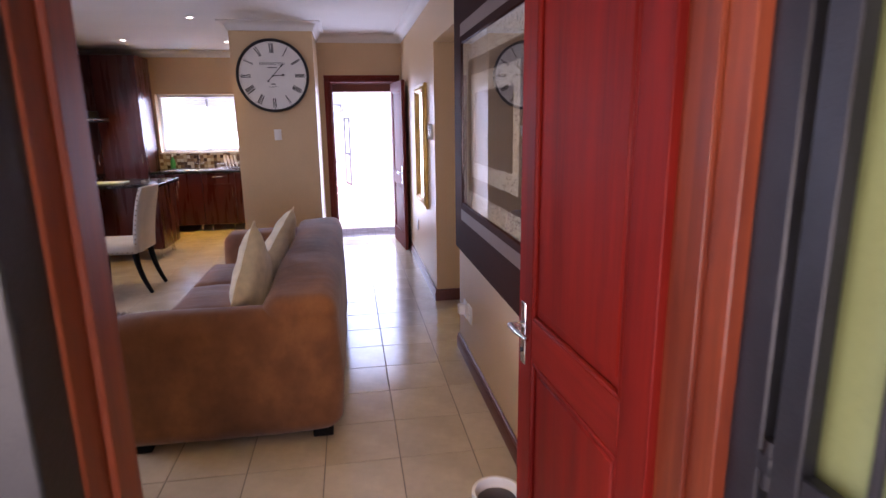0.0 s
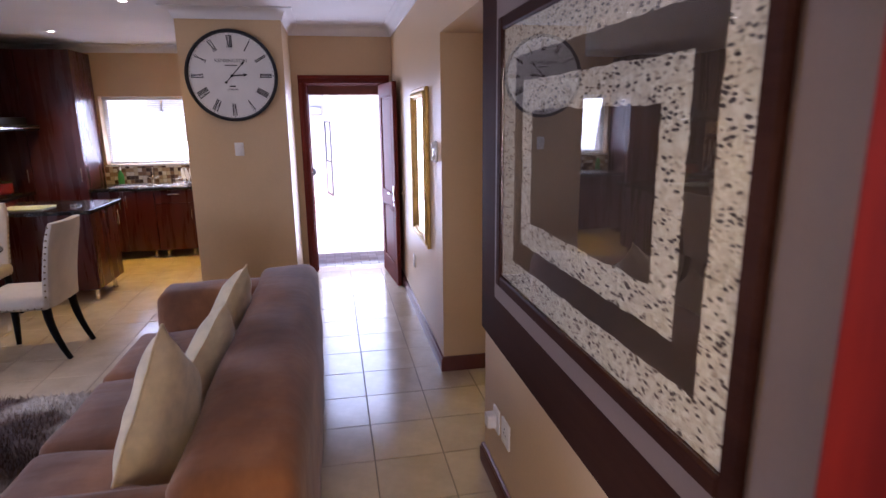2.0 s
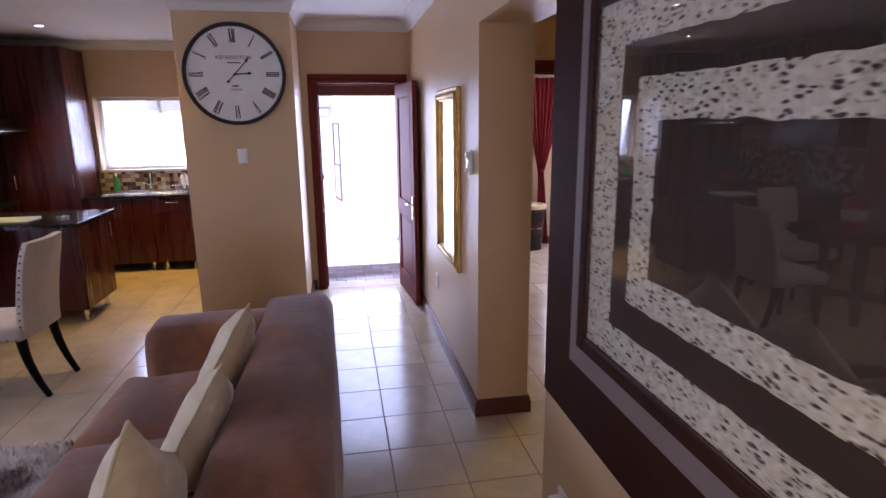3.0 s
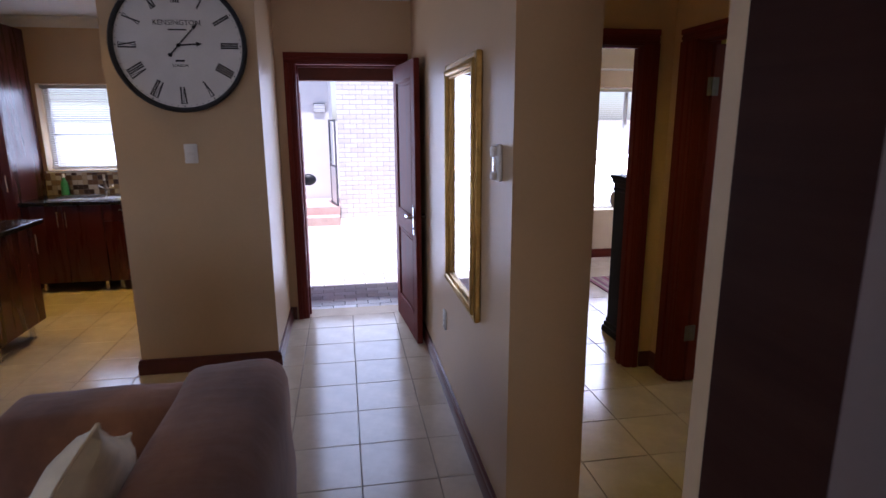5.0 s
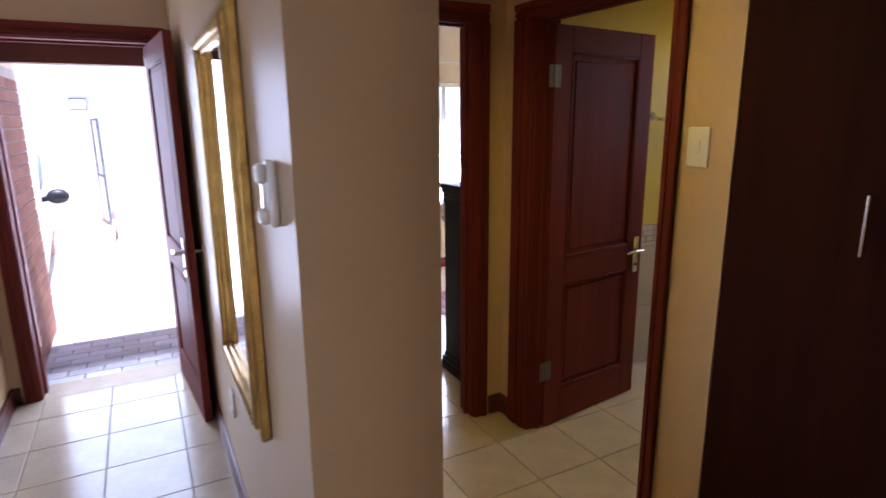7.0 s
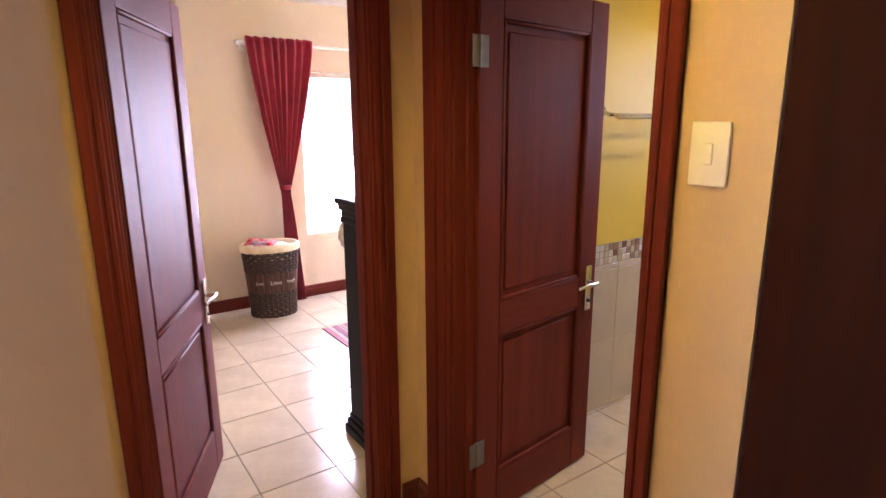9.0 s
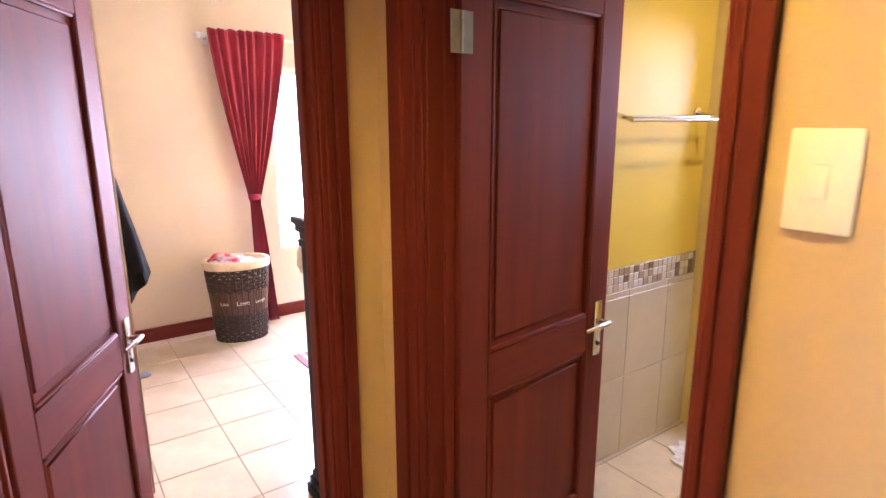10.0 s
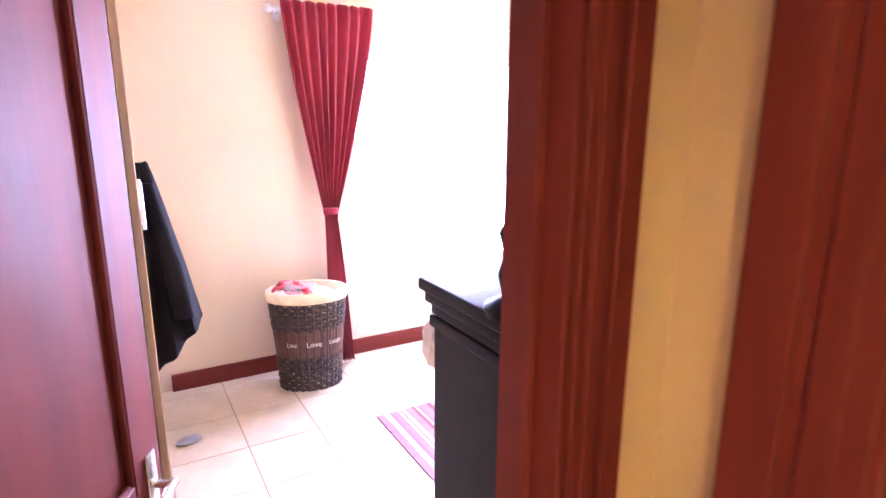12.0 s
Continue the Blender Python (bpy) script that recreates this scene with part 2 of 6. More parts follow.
boxes("wall_kitchen_west", M_WALL, "ochre painted wall behind the kitchen units", [(-4.26, 6.7, 0, -3.76, 9.2, H)])
boxes("wall_hall_south", M_WALL, "ochre painted wall closing the small hall", [(XR + 0.30, 3.42, 0, 2.42, 3.54, H)])
boxes("wall_bedroom_west", M_BEDWALL, "cream painted bedroom wall", [(XR + 0.30, 6.17, 0, 1.36, 9.05, H)])
boxes("wall_bedroom_north", M_BEDWALL, "cream painted bedroom wall with a wide window opening", [(1.24, 9.05, 0, 3.14, 9.29, H), (5.0, 9.05, 0, 6.2, 9.29, H), (3.14, 9.05, 0, 5.0, 9.29, 0.57), (3.14, 9.05, 1.98, 5.0, 9.29, H)])
boxes("wall_bedroom_east", M_BEDWALL, "cream painted bedroom wall", [(6.0, 6.17, 0, 6.2, 9.05, H)])
boxes("wall_bathroom_north", M_YELLOW, "yellow painted bathroom wall", [(2.54, 6.145, 0, 6.0, 6.245, H)])
boxes("wall_bathroom_south", M_YELLOW, "yellow painted bathroom wall", [(2.54, 4.2, 0, 5.46, 4.32, H)])
boxes("wall_bathroom_east", M_YELLOW, "bathroom outer wall with a small window opening", [(5.24, 4.32, 0, 5.46, 5.42, H), (5.24, 6.06, 0, 5.46, 6.145, H), (5.24, 5.42, 0, 5.46, 6.06, 1.49), (5.24, 5.42, 2.1, 5.46, 6.06, H)])
boxes("wall_cupboard_back", M_WALL, "plain wall behind the built-in cupboard", [(2.9, 3.42, 0, 3.0, 4.75, H), (2.42, 3.42, 0, 2.9, 3.54, H), (2.42, 3.54, 2.42, 2.9, 4.75, H)])
boxes("ceiling", M_CEIL, "white painted ceiling", [(-4.5, 0.5, H, 6.2, 7.70, H + 0.12), (-4.5, 7.70, H, -0.05, 9.45, H + 0.12), (1.3, 7.70, H, 6.2, 9.45, H + 0.12)], "ceiling")
boxes("floor", M_GROUT, "tiled floor bed with grey-brown grout", [(-4.5, 0.4, -0.12, 6.2, 7.66, -0.003), (-4.5, 7.66, -0.12, -0.05, 9.45, -0.003), (1.3, 7.66, -0.12, 6.2, 9.45, -0.003)], "floor")
# ---------------------------------------------------------------- cornices and skirtings
COVE = [(0, -0.095), (0.012, -0.095), (0.016, -0.075), (0.03, -0.045), (0.055, -0.022), (0.085, -0.012), (0.10, -0.010), (0.10, 0), (0, 0)]
SKIRT = [(0, 0.001), (0.020, 0.001), (0.020, 0.070), (0.014, 0.078), (0.016, 0.086), (0.012, 0.098), (0.004, 0.102), (0, 0.102)]


def moulding(name, pts, prof, z, material, label, category, closed=False):
    bm = BM()
    sweep(bm, [(x, y, z) for x, y in pts], prof, closed)
    return solid(name, bm, material, label, category, smooth=True)


moulding("cornice_living", [(-3.76, 9.2), (-0.92, 9.2), (-0.92, 6.51), (-0.05, 6.51), (-0.05, 7.45), (XR, 7.45), (XR, 0.74), (-4.26, 0.74), (-4.26, 6.7), (-3.76, 6.7)], COVE, H, M_CEIL, "white coved plaster cornice", "cornice", True)
moulding("cornice_hall", [(1.3, 6.05), (2.42, 6.05), (2.42, 3.54), (1.3, 3.54)], COVE, H, M_CEIL, "white coved plaster cornice", "cornice", True)
moulding("cornice_bedroom", [(1.36, 9.05), (6.0, 9.05), (6.0, 6.17), (1.36, 6.17)], COVE, H, M_CEIL, "white coved plaster cornice", "cornice", True)
for i, pts in enumerate((
        [(XR, 7.44), (XR, 4.615), (XR + 0.30, 4.615), (XR + 0.30, 6.05), (1.335, 6.05)],
        [(2.335, 6.05), (2.42, 6.05), (2.42, 5.915)],
        [(2.42, 4.925), (2.42, 4.755)],
        [(2.40, 3.54), (XR, 3.54), (XR, 0.76)],
        [(-0.92, 8.6), (-0.92, 6.51), (-0.05, 6.51), (-0.05, 7.45), (0.0, 7.45)],
        [(1.95, 9.05), (6.0, 9.05)],
        [(-4.26, 0.74), (-4.26, 6.7)])):
    moulding("baseboard_%d" % (i + 1), pts, SKIRT, 0.0, M_WOOD_X if i == 5 else M_SKIRT, "dark mahogany moulded skirting board", "skirting")

# ---------------------------------------------------------------- doors and frames


def door_frame(name, m, w, h, depth, label, front=True, back=True, cw=0.085, cl=None, wood=None):
    """Lining and moulded architraves; local x across the opening from 0 to w, y through the wall from 0 to depth."""
    wz, wx = wood or (M_WOOD_Z, M_WOOD_X)
    t = thing(name, m, label, "door frame", kind="structure")
    for x0, x1, nm in ((-0.03, 0.0, "jamb"), (w, w + 0.03, "jamb")):
        bm = BM()
        box(bm, x0, -0.004, 0, x1, depth + 0.004, h + 0.03, 0.003, 1)
        xs = (x1, x1 + 0.012) if x0 < 0 else (x0 - 0.012, x0)
        box(bm, xs[0], depth * 0.36, 0, xs[1], depth * 0.62, h, 0.002, 1)
        part(nm, bm, wz, t)
    bm = BM()
    box(bm, 0, -0.004, h, w, depth + 0.004, h + 0.03, 0.003, 1)
    box(bm, 0.012, depth * 0.36, h - 0.012, w - 0.012, depth * 0.62, h, 0.002, 1)
    part("head", bm, wx, t)
    for s, on in ((-1, front), (1, back)):
        if not on:
            continue
        y = -0.004 if s < 0 else depth + 0.004
        for x0, x1 in ((-(cl or cw), -0.008), (w + 0.008, w + cw)):
            bm = BM()
            inner, outer = (x1, x0) if x0 < 0 else (x0, x1)
            steps = ((0.0, 1.0, 0.012), (0.18, 0.42, 0.019), (0.55, 1.0, 0.024))
            for a, b, d in steps:
                xa, xb = inner + (outer - inner) * a, inner + (outer - inner) * b
                box(bm, min(xa, xb), min(y, y + s * d), 0, max(xa, xb), max(y, y + s * d), h + 0.0078, 0.003, 1)
            part("architrave", bm, wz, t)
        bm = BM()
        for a, b, d in ((0.0, 1.0, 0.012), (0.18, 0.42, 0.019), (0.55, 1.0, 0.0238)):
            box(bm, -(cl or cw), min(y, y + s * d), h + 0.008 + (cw - 0.008) * a, w + cw, max(y, y + s * d), h + 0.008 + (cw - 0.008) * b, 0.003, 1)
        part("architrave", bm, wx, t)
    return t


def door_leaf(name, m, w, label, h=2.03, mid=0.86, hz=0.93, flip=1, wood=None):
    """Two-panel timber leaf, hinged at x=0, reaching to x=w, 40 mm thick about y=0, with lever handles on both faces."""
    wz, wx = wood or (M_WOOD_Z, M_WOOD_X)
    t = thing(name, m, label, "door")
    z0, st, th = 0.008, 0.115, 0.020
    for x0, x1 in ((0, st), (w - st, w)):
        bm = BM()
        box(bm, x0, -th, z0, x1, th, h, 0.003, 1)
        part("stile", bm, wz, t)
    rails = ((z0, 0.20), (mid - 0.068, mid + 0.068), (h - 0.12, h))
    for a, b in rails:
        bm = BM()
        box(bm, st, -th + 0.0005, a, w - st, th - 0.0005, b, 0.003, 1)
        part("rail", bm, wx, t)
    for a, b in ((rails[0][1], rails[1][0]), (rails[1][1], rails[2][0])):
        bm = BM()
        box(bm, st - 0.004, -0.006, a - 0.004, w - st + 0.004, 0.006, b + 0.004)
        box(bm, st + 0.035, -0.0115, a + 0.035, w - st - 0.035, 0.0115, b - 0.035, 0.005, 1)
        part("panel", bm, wz, t)
        for s in (-1, 1):
            bm = BM()
            x0, x1, g = st, w - st, 0.013
            for ax0, az0, ax1, az1 in ((x0, a, x0 + g, b), (x1 - g, a, x1, b), (x0 + g, a, x1 - g, a + g), (x0 + g, b - g, x1 - g, b)):
                box(bm, ax0, min(s * 0.005, s * 0.0215), az0, ax1, max(s * 0.005, s * 0.0215), az1, 0.007, 2)
            part("bead", bm, wz, t)
    for s in (-1, 1):
        bm = BM()
        xh = w - 0.055
        box(bm, xh - 0.02, min(s * th, s * (th + 0.008)), hz - 0.13, xh + 0.02, max(s * th, s * (th + 0.008)), hz + 0.075, 0.004, 2)
        pl = mesh_of(bm, "handle_plate", M_CHROME, True)
        handle = tagged(new("handle_plate", pl), "brushed chrome handle plate")
        handle.parent = t
        bm = BM()
        rod(bm, (xh, s * (th + 0.006), hz), (xh, s * (th + 0.05), hz), 0.010, 14)
        rod(bm, (xh + 0.006, s * (th + 0.047), hz), (xh - 0.06, s * (th + 0.050), hz + 0.003), 0.0095, 14)
        rod(bm, (xh - 0.06, s * (th + 0.050), hz + 0.003), (xh - 0.115, s * (th + 0.034), hz - 0.006), 0.0095, 14, 0.007)
        part("lever", bm, M_CHROME, handle, "chrome lever")
        bm = BM()
        rod(bm, (xh, s * (th + 0.006), hz - 0.085), (xh, s * (th + 0.013), hz - 0.085), 0.008, 10)
        part("keyhole", bm, M_STEEL, handle)
    for z in (0.33, 1.80):
        bm = BM()
        rod(bm, (-0.004, flip * 0.024, z - 0.05), (-0.004, flip * 0.024, z + 0.05), 0.006, 10)
        box(bm, 0.0005, flip * 0.024 - 0.004, z - 0.05, 0.034, flip * 0.024 + 0.0015, z + 0.05)
        box(bm, -0.040, flip * 0.024 - 0.0025, z - 0.05, -0.006, flip * 0.024 + 0.0005, z + 0.05)
        part("hinge", bm, M_HINGE, t, "worn steel butt hinge")
    return t


door_frame("door_frame_front", pose(-0.09, 0.575, 0), 0.95, 2.07, 0.165, "varnished mahogany frame of the entrance door, its daylight painted in as orange-brown", front=False, wood=(M_JAMB_LIT_Z, M_JAMB_LIT_X))
door_frame("door_frame_back", pose(0.10, 7.45, 0), 0.785, 2.05, 0.22, "dark mahogany frame of the back door")
door_frame("door_frame_bedroom", pose(1.445, 6.05, 0), 0.783, 2.05, 0.12, "dark red mahogany frame of the bedroom doorway", cw=0.087, cl=0.08)
door_frame("door_frame_bathroom", pose(2.42, 5.79, 0, 0, 0, -90), 0.755, 2.05, 0.12, "dark red mahogany frame of the bathroom doorway", cw=0.075, cl=0.155)
door_leaf("entrance_door", pose(0.860, 0.742, 0, 0, 0, 92.3), 0.770, "open red mahogany entrance door with two recessed panels", flip=-1, hz=0.93, mid=0.90, wood=(M_MAHOG, M_MAHOG_X))
door_leaf("back_door", pose(0.872, 7.47, 0, 0, 0, 275), 0.79, "open dark mahogany back door against the passage wall", hz=0.95)
door_leaf("bedroom_door", pose(1.45, 6.15, 0, 0, 0, 64.3), 0.79, "half open red mahogany bedroom door with two panels", hz=0.83, mid=0.80)
door_leaf("bathroom_door", pose(2.50, 5.785, 0, 0, 0, 7), 0.735, "open dark mahogany bathroom door with two panels", hz=0.885, mid=0.85, flip=-1)

# ---------------------------------------------------------------- windows
M_GLASS, gn, gl, gb = noodle("clear_window_glass")
gb.inputs["Base Color"].default_value = (1, 1, 1, 1)
gb.inputs["Roughness"].default_value = 0.0
gb.inputs["Transmission Weight"].default_value = 1.0
gb.inputs["IOR"].default_value = 1.08
M_BLIND = surface("white_blind_slat", (0.80, 0.79, 0.76), 0.45, var=0.02, scale=4, bump=0.0)


def window(name, m, w, z0, z1, label, split=2, transom=True):
    """Steel-framed window, local x across from 0 to w, y outwards."""
    t = thing(name, m, label, "window", kind="structure")
    f = 0.04
    for x0, x1, a, b in ((0, f, z0, z1), (w - f, w, z0, z1), (f, w - f, z0, z0 + f), (f, w - f, z1 - f, z1)):
        bm = BM()
        box(bm, x0, 0, a, x1, 0.04, b, 0.003, 1)
        part("window_frame", bm, M_WHITEF, t)
    for i in range(1, split):
        bm = BM()
        x = w * i / split
        box(bm, x - 0.02, 0.002, z0 + f, x + 0.02, 0.038, z1 - f, 0.003, 1)
        part("mullion", bm, M_WHITEF, t)
    if transom:
        for i in range(split):
            bm = BM()
            z = z0 + (z1 - z0) * 0.42
            box(bm, w * i / split + f, 0.006, z - 0.012, w * (i + 1) / split - f, 0.032, z + 0.012, 0.003, 1)
            part("glazing_bar", bm, M_WHITEF, t)
    for i in range(split):
        bm = BM()
        box(bm, w * i / split + 0.02, 0.016, z0 + f, w * (i + 1) / split - 0.02, 0.020, z1 - f)
        g = part("pane", bm, M_GLASS, t)
        g.visible_shadow = False
    bm = BM()
    box(bm, -0.02, -0.16, z0 - 0.025, w + 0.02, -0.001, z0 - 0.001, 0.004, 1)
    part("window_sill", bm, M_WHITEF, t)
    return t


def blind(name, m, w, z0, z1, label, tilt=18):
    t = thing(name, m, label, "venetian blind")
    bm = BM()
    box(bm, 0, -0.015, z1 - 0.035, w, 0.015, z1, 0.003, 1)
    part("head_rail", bm, M_BLIND, t)
    bm = BM()
    box(bm, 0.004, -0.012, -0.0008, w - 0.004, 0.012, 0.0008)
    me = mesh_of(bm, "slat", M_BLIND)
    z, k = z1 - 0.05, 0
    while z > z0 + 0.02:
        s = new("slat", me)
        s.parent, s.matrix_basis = t, pose(0, 0, z, tilt, 0, 0)
        z -= 0.0225
    bm = BM()
    box(bm, 0.004, -0.012, z0, w - 0.004, 0.012, z0 + 0.014, 0.003, 1)
    part("bottom_rail", bm, M_BLIND, t)
    for x in (0.15, w / 2, w - 0.15):
        bm = BM()
        rod(bm, (x, -0.014, z0 + 0.01), (x, -0.014, z1 - 0.02), 0.0012, 6)
        part("ladder_cord", bm, M_WHITEP, t)
    return t


window("window_1", pose(-2.54, 9.35, 0), 1.38, 1.14, 2.0, "white steel kitchen window in two sashes")
blind("kitchen_blind", pose(-2.52, 9.26, 0), 1.34, 1.16, 1.99, "white venetian blind lowered over the kitchen window")
window("window_2", pose(3.14, 9.22, 0), 1.86, 0.57, 1.98, "white steel bedroom window", 3)
blind("bedroom_blind", pose(3.16, 9.14, 0), 1.82, 0.59, 1.97, "white venetian blind lowered over the bedroom window", 8)
window("window_3", pose(-4.44, 4.4, 0, 0, 0, -90), 1.6, 0.9, 2.05, "white steel living room window", 3)
window("window_4", pose(5.37, 6.06, 0, 0, 0, -90), 0.64, 1.49, 2.1, "small white shower window", 1, False)
# ---------------------------------------------------------------- soft surfaces


def cloth(name, col, var=0.15, weave=260.0, scale=5.0, bump=0.35, sheen=0.3, light=None):
    m, nodes, link, b = noodle(name)
    big = noise_at(nodes, link, scale, 5.0)
    fine = noise_at(nodes, link, weave, 2.0)
    link(ramped(nodes, link, big, [(0.32, shade(col, 1 - var)), (0.66, light or shade(col, 1 + var))]), b.inputs["Base Color"])
    b.inputs["Roughness"].default_value = 0.85
    b.inputs["Sheen Weight"].default_value = sheen
    b.inputs["Specular IOR Level"].default_value = 0.15
    add_bump(nodes, link, b, fine, bump, 0.003)
    return m




def suede():
    """Brushed brown suede: patches where the nap lies the other way, rubbed highlights and soft creases."""
    m, nodes, link, b = noodle("brown_suede")
    big = noise_at(nodes, link, 2.6, 5.0, (1.3, 0.7, 1.0), 0.55)
    mid = noise_at(nodes, link, 13.0, 5.0, (1.0, 0.6, 1.0), 0.6)
    fine = noise_at(nodes, link, 220, 2.0)
    crease = noise_at(nodes, link, 6.0, 3.0, (0.7, 1.8, 0.8), 0.5)
    c = ramped(nodes, link, big, [(0.30, (0.155, 0.062, 0.027)), (0.50, (0.225, 0.092, 0.036)), (0.70, (0.36, 0.150, 0.052))])
    mx = nodes.new("ShaderNodeMix")
    mx.data_type, mx.blend_type = "RGBA", "MULTIPLY"
    mx.inputs[0].default_value = 1.0
    link(c, mx.inputs[6])
    link(ramped(nodes, link, mid, [(0.34, (0.86, 0.85, 0.85)), (0.58, (1, 1, 1))]), mx.inputs[7])
    link(mx.outputs[2], b.inputs["Base Color"])
    b.inputs["Roughness"].default_value = 0.78
    b.inputs["Sheen Weight"].default_value = 0.22
    b.inputs["Specular IOR Level"].default_value = 0.2
    bp = nodes.new("ShaderNodeBump")
    bp.inputs["Strength"].default_value, bp.inputs["Distance"].default_value = 0.30, 0.02
    link(crease, bp.inputs["Height"])
    b2 = nodes.new("ShaderNodeBump")
    b2.inputs["Strength"].default_value, b2.inputs["Distance"].default_value = 0.2, 0.003
    link(fine, b2.inputs["Height"])
    link(bp.outputs[0], b2.inputs["Normal"])
    link(b2.outputs[0], b.inputs["Normal"])
    return m


M_SUEDE = suede()
M_CREAM = cloth("cream_cushion_fabric", (0.74, 0.63, 0.42), 0.12, 300, 14, 0.3)
M_LINEN = cloth("cream_chair_linen", (0.56, 0.49, 0.40), 0.08, 420, 6, 0.4)
M_BLACKC = cloth("black_cloth", (0.006, 0.005, 0.006), 0.4, 200, 5, 0.3, 0.0)
M_RED = cloth("wine_red_curtain", (0.30, 0.022, 0.040), 0.18, 300, 3, 0.25, 0.2)


def softbox(x0, y0, z0, x1, y1, z1, bev, cuts=5, puff=0.0, wob=0.0, seed=0.0):
    """A padded block: rounded edges, faces swollen and slightly uneven."""
    bm = BM()
    box(bm, x0, y0, z0, x1, y1, z1, bev, 4)
    c = Vector(((x0 + x1) / 2, (y0 + y1) / 2, (z0 + z1) / 2))
    h = Vector(((x1 - x0) / 2, (y1 - y0) / 2, (z1 - z0) / 2))
    big = [e for e in bm.edges if e.calc_length() > 0.12]
    bmesh.ops.subdivide_edges(bm, edges=big, cuts=cuts, use_grid_fill=True)
    for v in bm.verts:
        d = v.co - c
        u = [min(1, abs(d[i]) / max(h[i], 1e-4)) for i in range(3)]
        for i in range(3):
            if u[i] > 0.97:
                j, k = (i + 1) % 3, (i + 2) % 3
                v.co[i] += math.copysign(puff * (1 - u[j] ** 2) * (1 - u[k] ** 2), d[i])
        if wob:
            v.co += wob * Vector((noise.noise(v.co * 5 + Vector((seed, 0, 0))), noise.noise(v.co * 5 + Vector((0, seed, 7))), noise.noise(v.co * 5 + Vector((3, 0, seed)))))
    return bm


# ---------------------------------------------------------------- living room
sofa = thing("sofa", pose(0, 0, 0), "large brown suede three-seat sofa with its back to the passage", "sofa")
part("base", softbox(-0.84, 2.50, 0.06, 0.12, 4.80, 0.27, 0.03, 4, 0.0, 0.004), M_SUEDE, sofa)
part("backrest", softbox(-0.17, 2.47, 0.05, 0.195, 4.88, 0.748, 0.075, 10, 0.025, 0.012, 2), M_SUEDE, sofa)
part("armrest", softbox(-0.875, 2.44, 0.05, 0.185, 2.645, 0.685, 0.075, 6, 0.018, 0.008, 4), M_SUEDE, sofa)
part("armrest", softbox(-0.765, 4.60, 0.05, 0.175, 4.90, 0.665, 0.06, 6, 0.018, 0.008, 5), M_SUEDE, sofa)
for i in range(3):
    y = 2.655 + i * 0.650
    part("seat_cushion", softbox(-0.865, y, 0.25, -0.16, y + 0.640, 0.445, 0.05, 7, 0.022, 0.014, 8 + i), M_SUEDE, sofa)
for x, y in ((-0.78, 2.55), (0.09, 2.55), (-0.78, 4.75), (0.09, 4.75)):
    bm = BM()
    box(bm, x - 0.05, y - 0.05, 0, x + 0.05, y + 0.05, 0.065, 0.006, 1)
    part("foot", bm, M_BLACKW, sofa, "short black wooden foot")


def pillow(m, s, label, seed, trim=True):
    t = thing("cushion", m, label, "cushion", "cushions on the sofa")
    bm = BM()
    n = 16
    grid = {}
    for side in (1, -1):
        for i in range(n + 1):
            for j in range(n + 1):
                u, v = 2 * i / n - 1, 2 * j / n - 1
                if side < 0 and (i in (0, n) or j in (0, n)):
                    grid[side, i, j] = grid[1, i, j]
                    continue
                pin = 1 - 0.10 * (1 - abs(u) ** 2) * abs(v) ** 3
                pin2 = 1 - 0.10 * (1 - abs(v) ** 2) * abs(u) ** 3
                th = 0.072 * ((1 - u ** 4) * (1 - v ** 4)) ** 0.6
                wr = 0.008 * noise.noise(Vector((u * 3 + seed, v * 3, seed)))
                grid[side, i, j] = bm.verts.new((u * s / 2 * pin2, side * th + wr + 0.05 * (v + 1) ** 2 * 0.25 * u, v * s / 2 * pin))
        for i in range(n):
            for j in range(n):
                q = [grid[side, i, j], grid[side, i + 1, j], grid[side, i + 1, j + 1], grid[side, i, j + 1]]
                bm.faces.new(q if side > 0 else q[::-1])
    part("cover", bm, M_CREAM, t)
    if trim:
        bm = BM()
        pts = [(-1, -1), (1, -1), (1, 1), (-1, 1), (-1, -1)]
        for (a, b), (c, d) in zip(pts, pts[1:]):
            for k in range(n):
                pa = [(a + (c - a) * f / n, b + (d - b) * f / n) for f in (k, k + 1)]
                q = []
                for u, v in pa:
                    pin = 1 - 0.10 * (1 - abs(u) ** 2) * abs(v) ** 3
                    pin2 = 1 - 0.10 * (1 - abs(v) ** 2) * abs(u) ** 3
                    wr = 0.008 * noise.noise(Vector((u * 3 + seed, v * 3, seed)))
                    q.append((u * s / 2 * pin2, wr + 0.05 * (v + 1) ** 2 * 0.25 * u, v * s / 2 * pin))
                rod(bm, q[0], q[1], 0.005, 6)
        part("piping", bm, M_CREAM, t)
    return t


pillow(pose(-0.258, 2.93, 0.725, -2, 40, 78), 0.47, "large cream cushion standing on its corner against the sofa back", 1.3)
pillow(pose(-0.245, 3.52, 0.670, 18, 32, 88), 0.44, "cream patterned cushion leaning on the sofa back", 4.1)
pillow(pose(-0.240, 4.06, 0.685, 18, 36, 88), 0.44, "cream patterned cushion leaning on the sofa back", 7.7)

# framed picture on a deep dark board, hung on the long wall
M_BOARD = timber("dark_wenge_board", (0.026, 0.0095, 0.0068), (0.046, 0.018, 0.0120), 0.6, "y", 0.0, 0.04)
M_MOUNT = surface("grey_pink_mount_board", (0.17, 0.125, 0.105), 0.6, var=0.05, scale=3, bump=0.05)
M_ARTDARK = cloth("dark_brown_suede_panel", (0.050, 0.033, 0.022), 0.12, 160, 4, 0.3, 0.0)


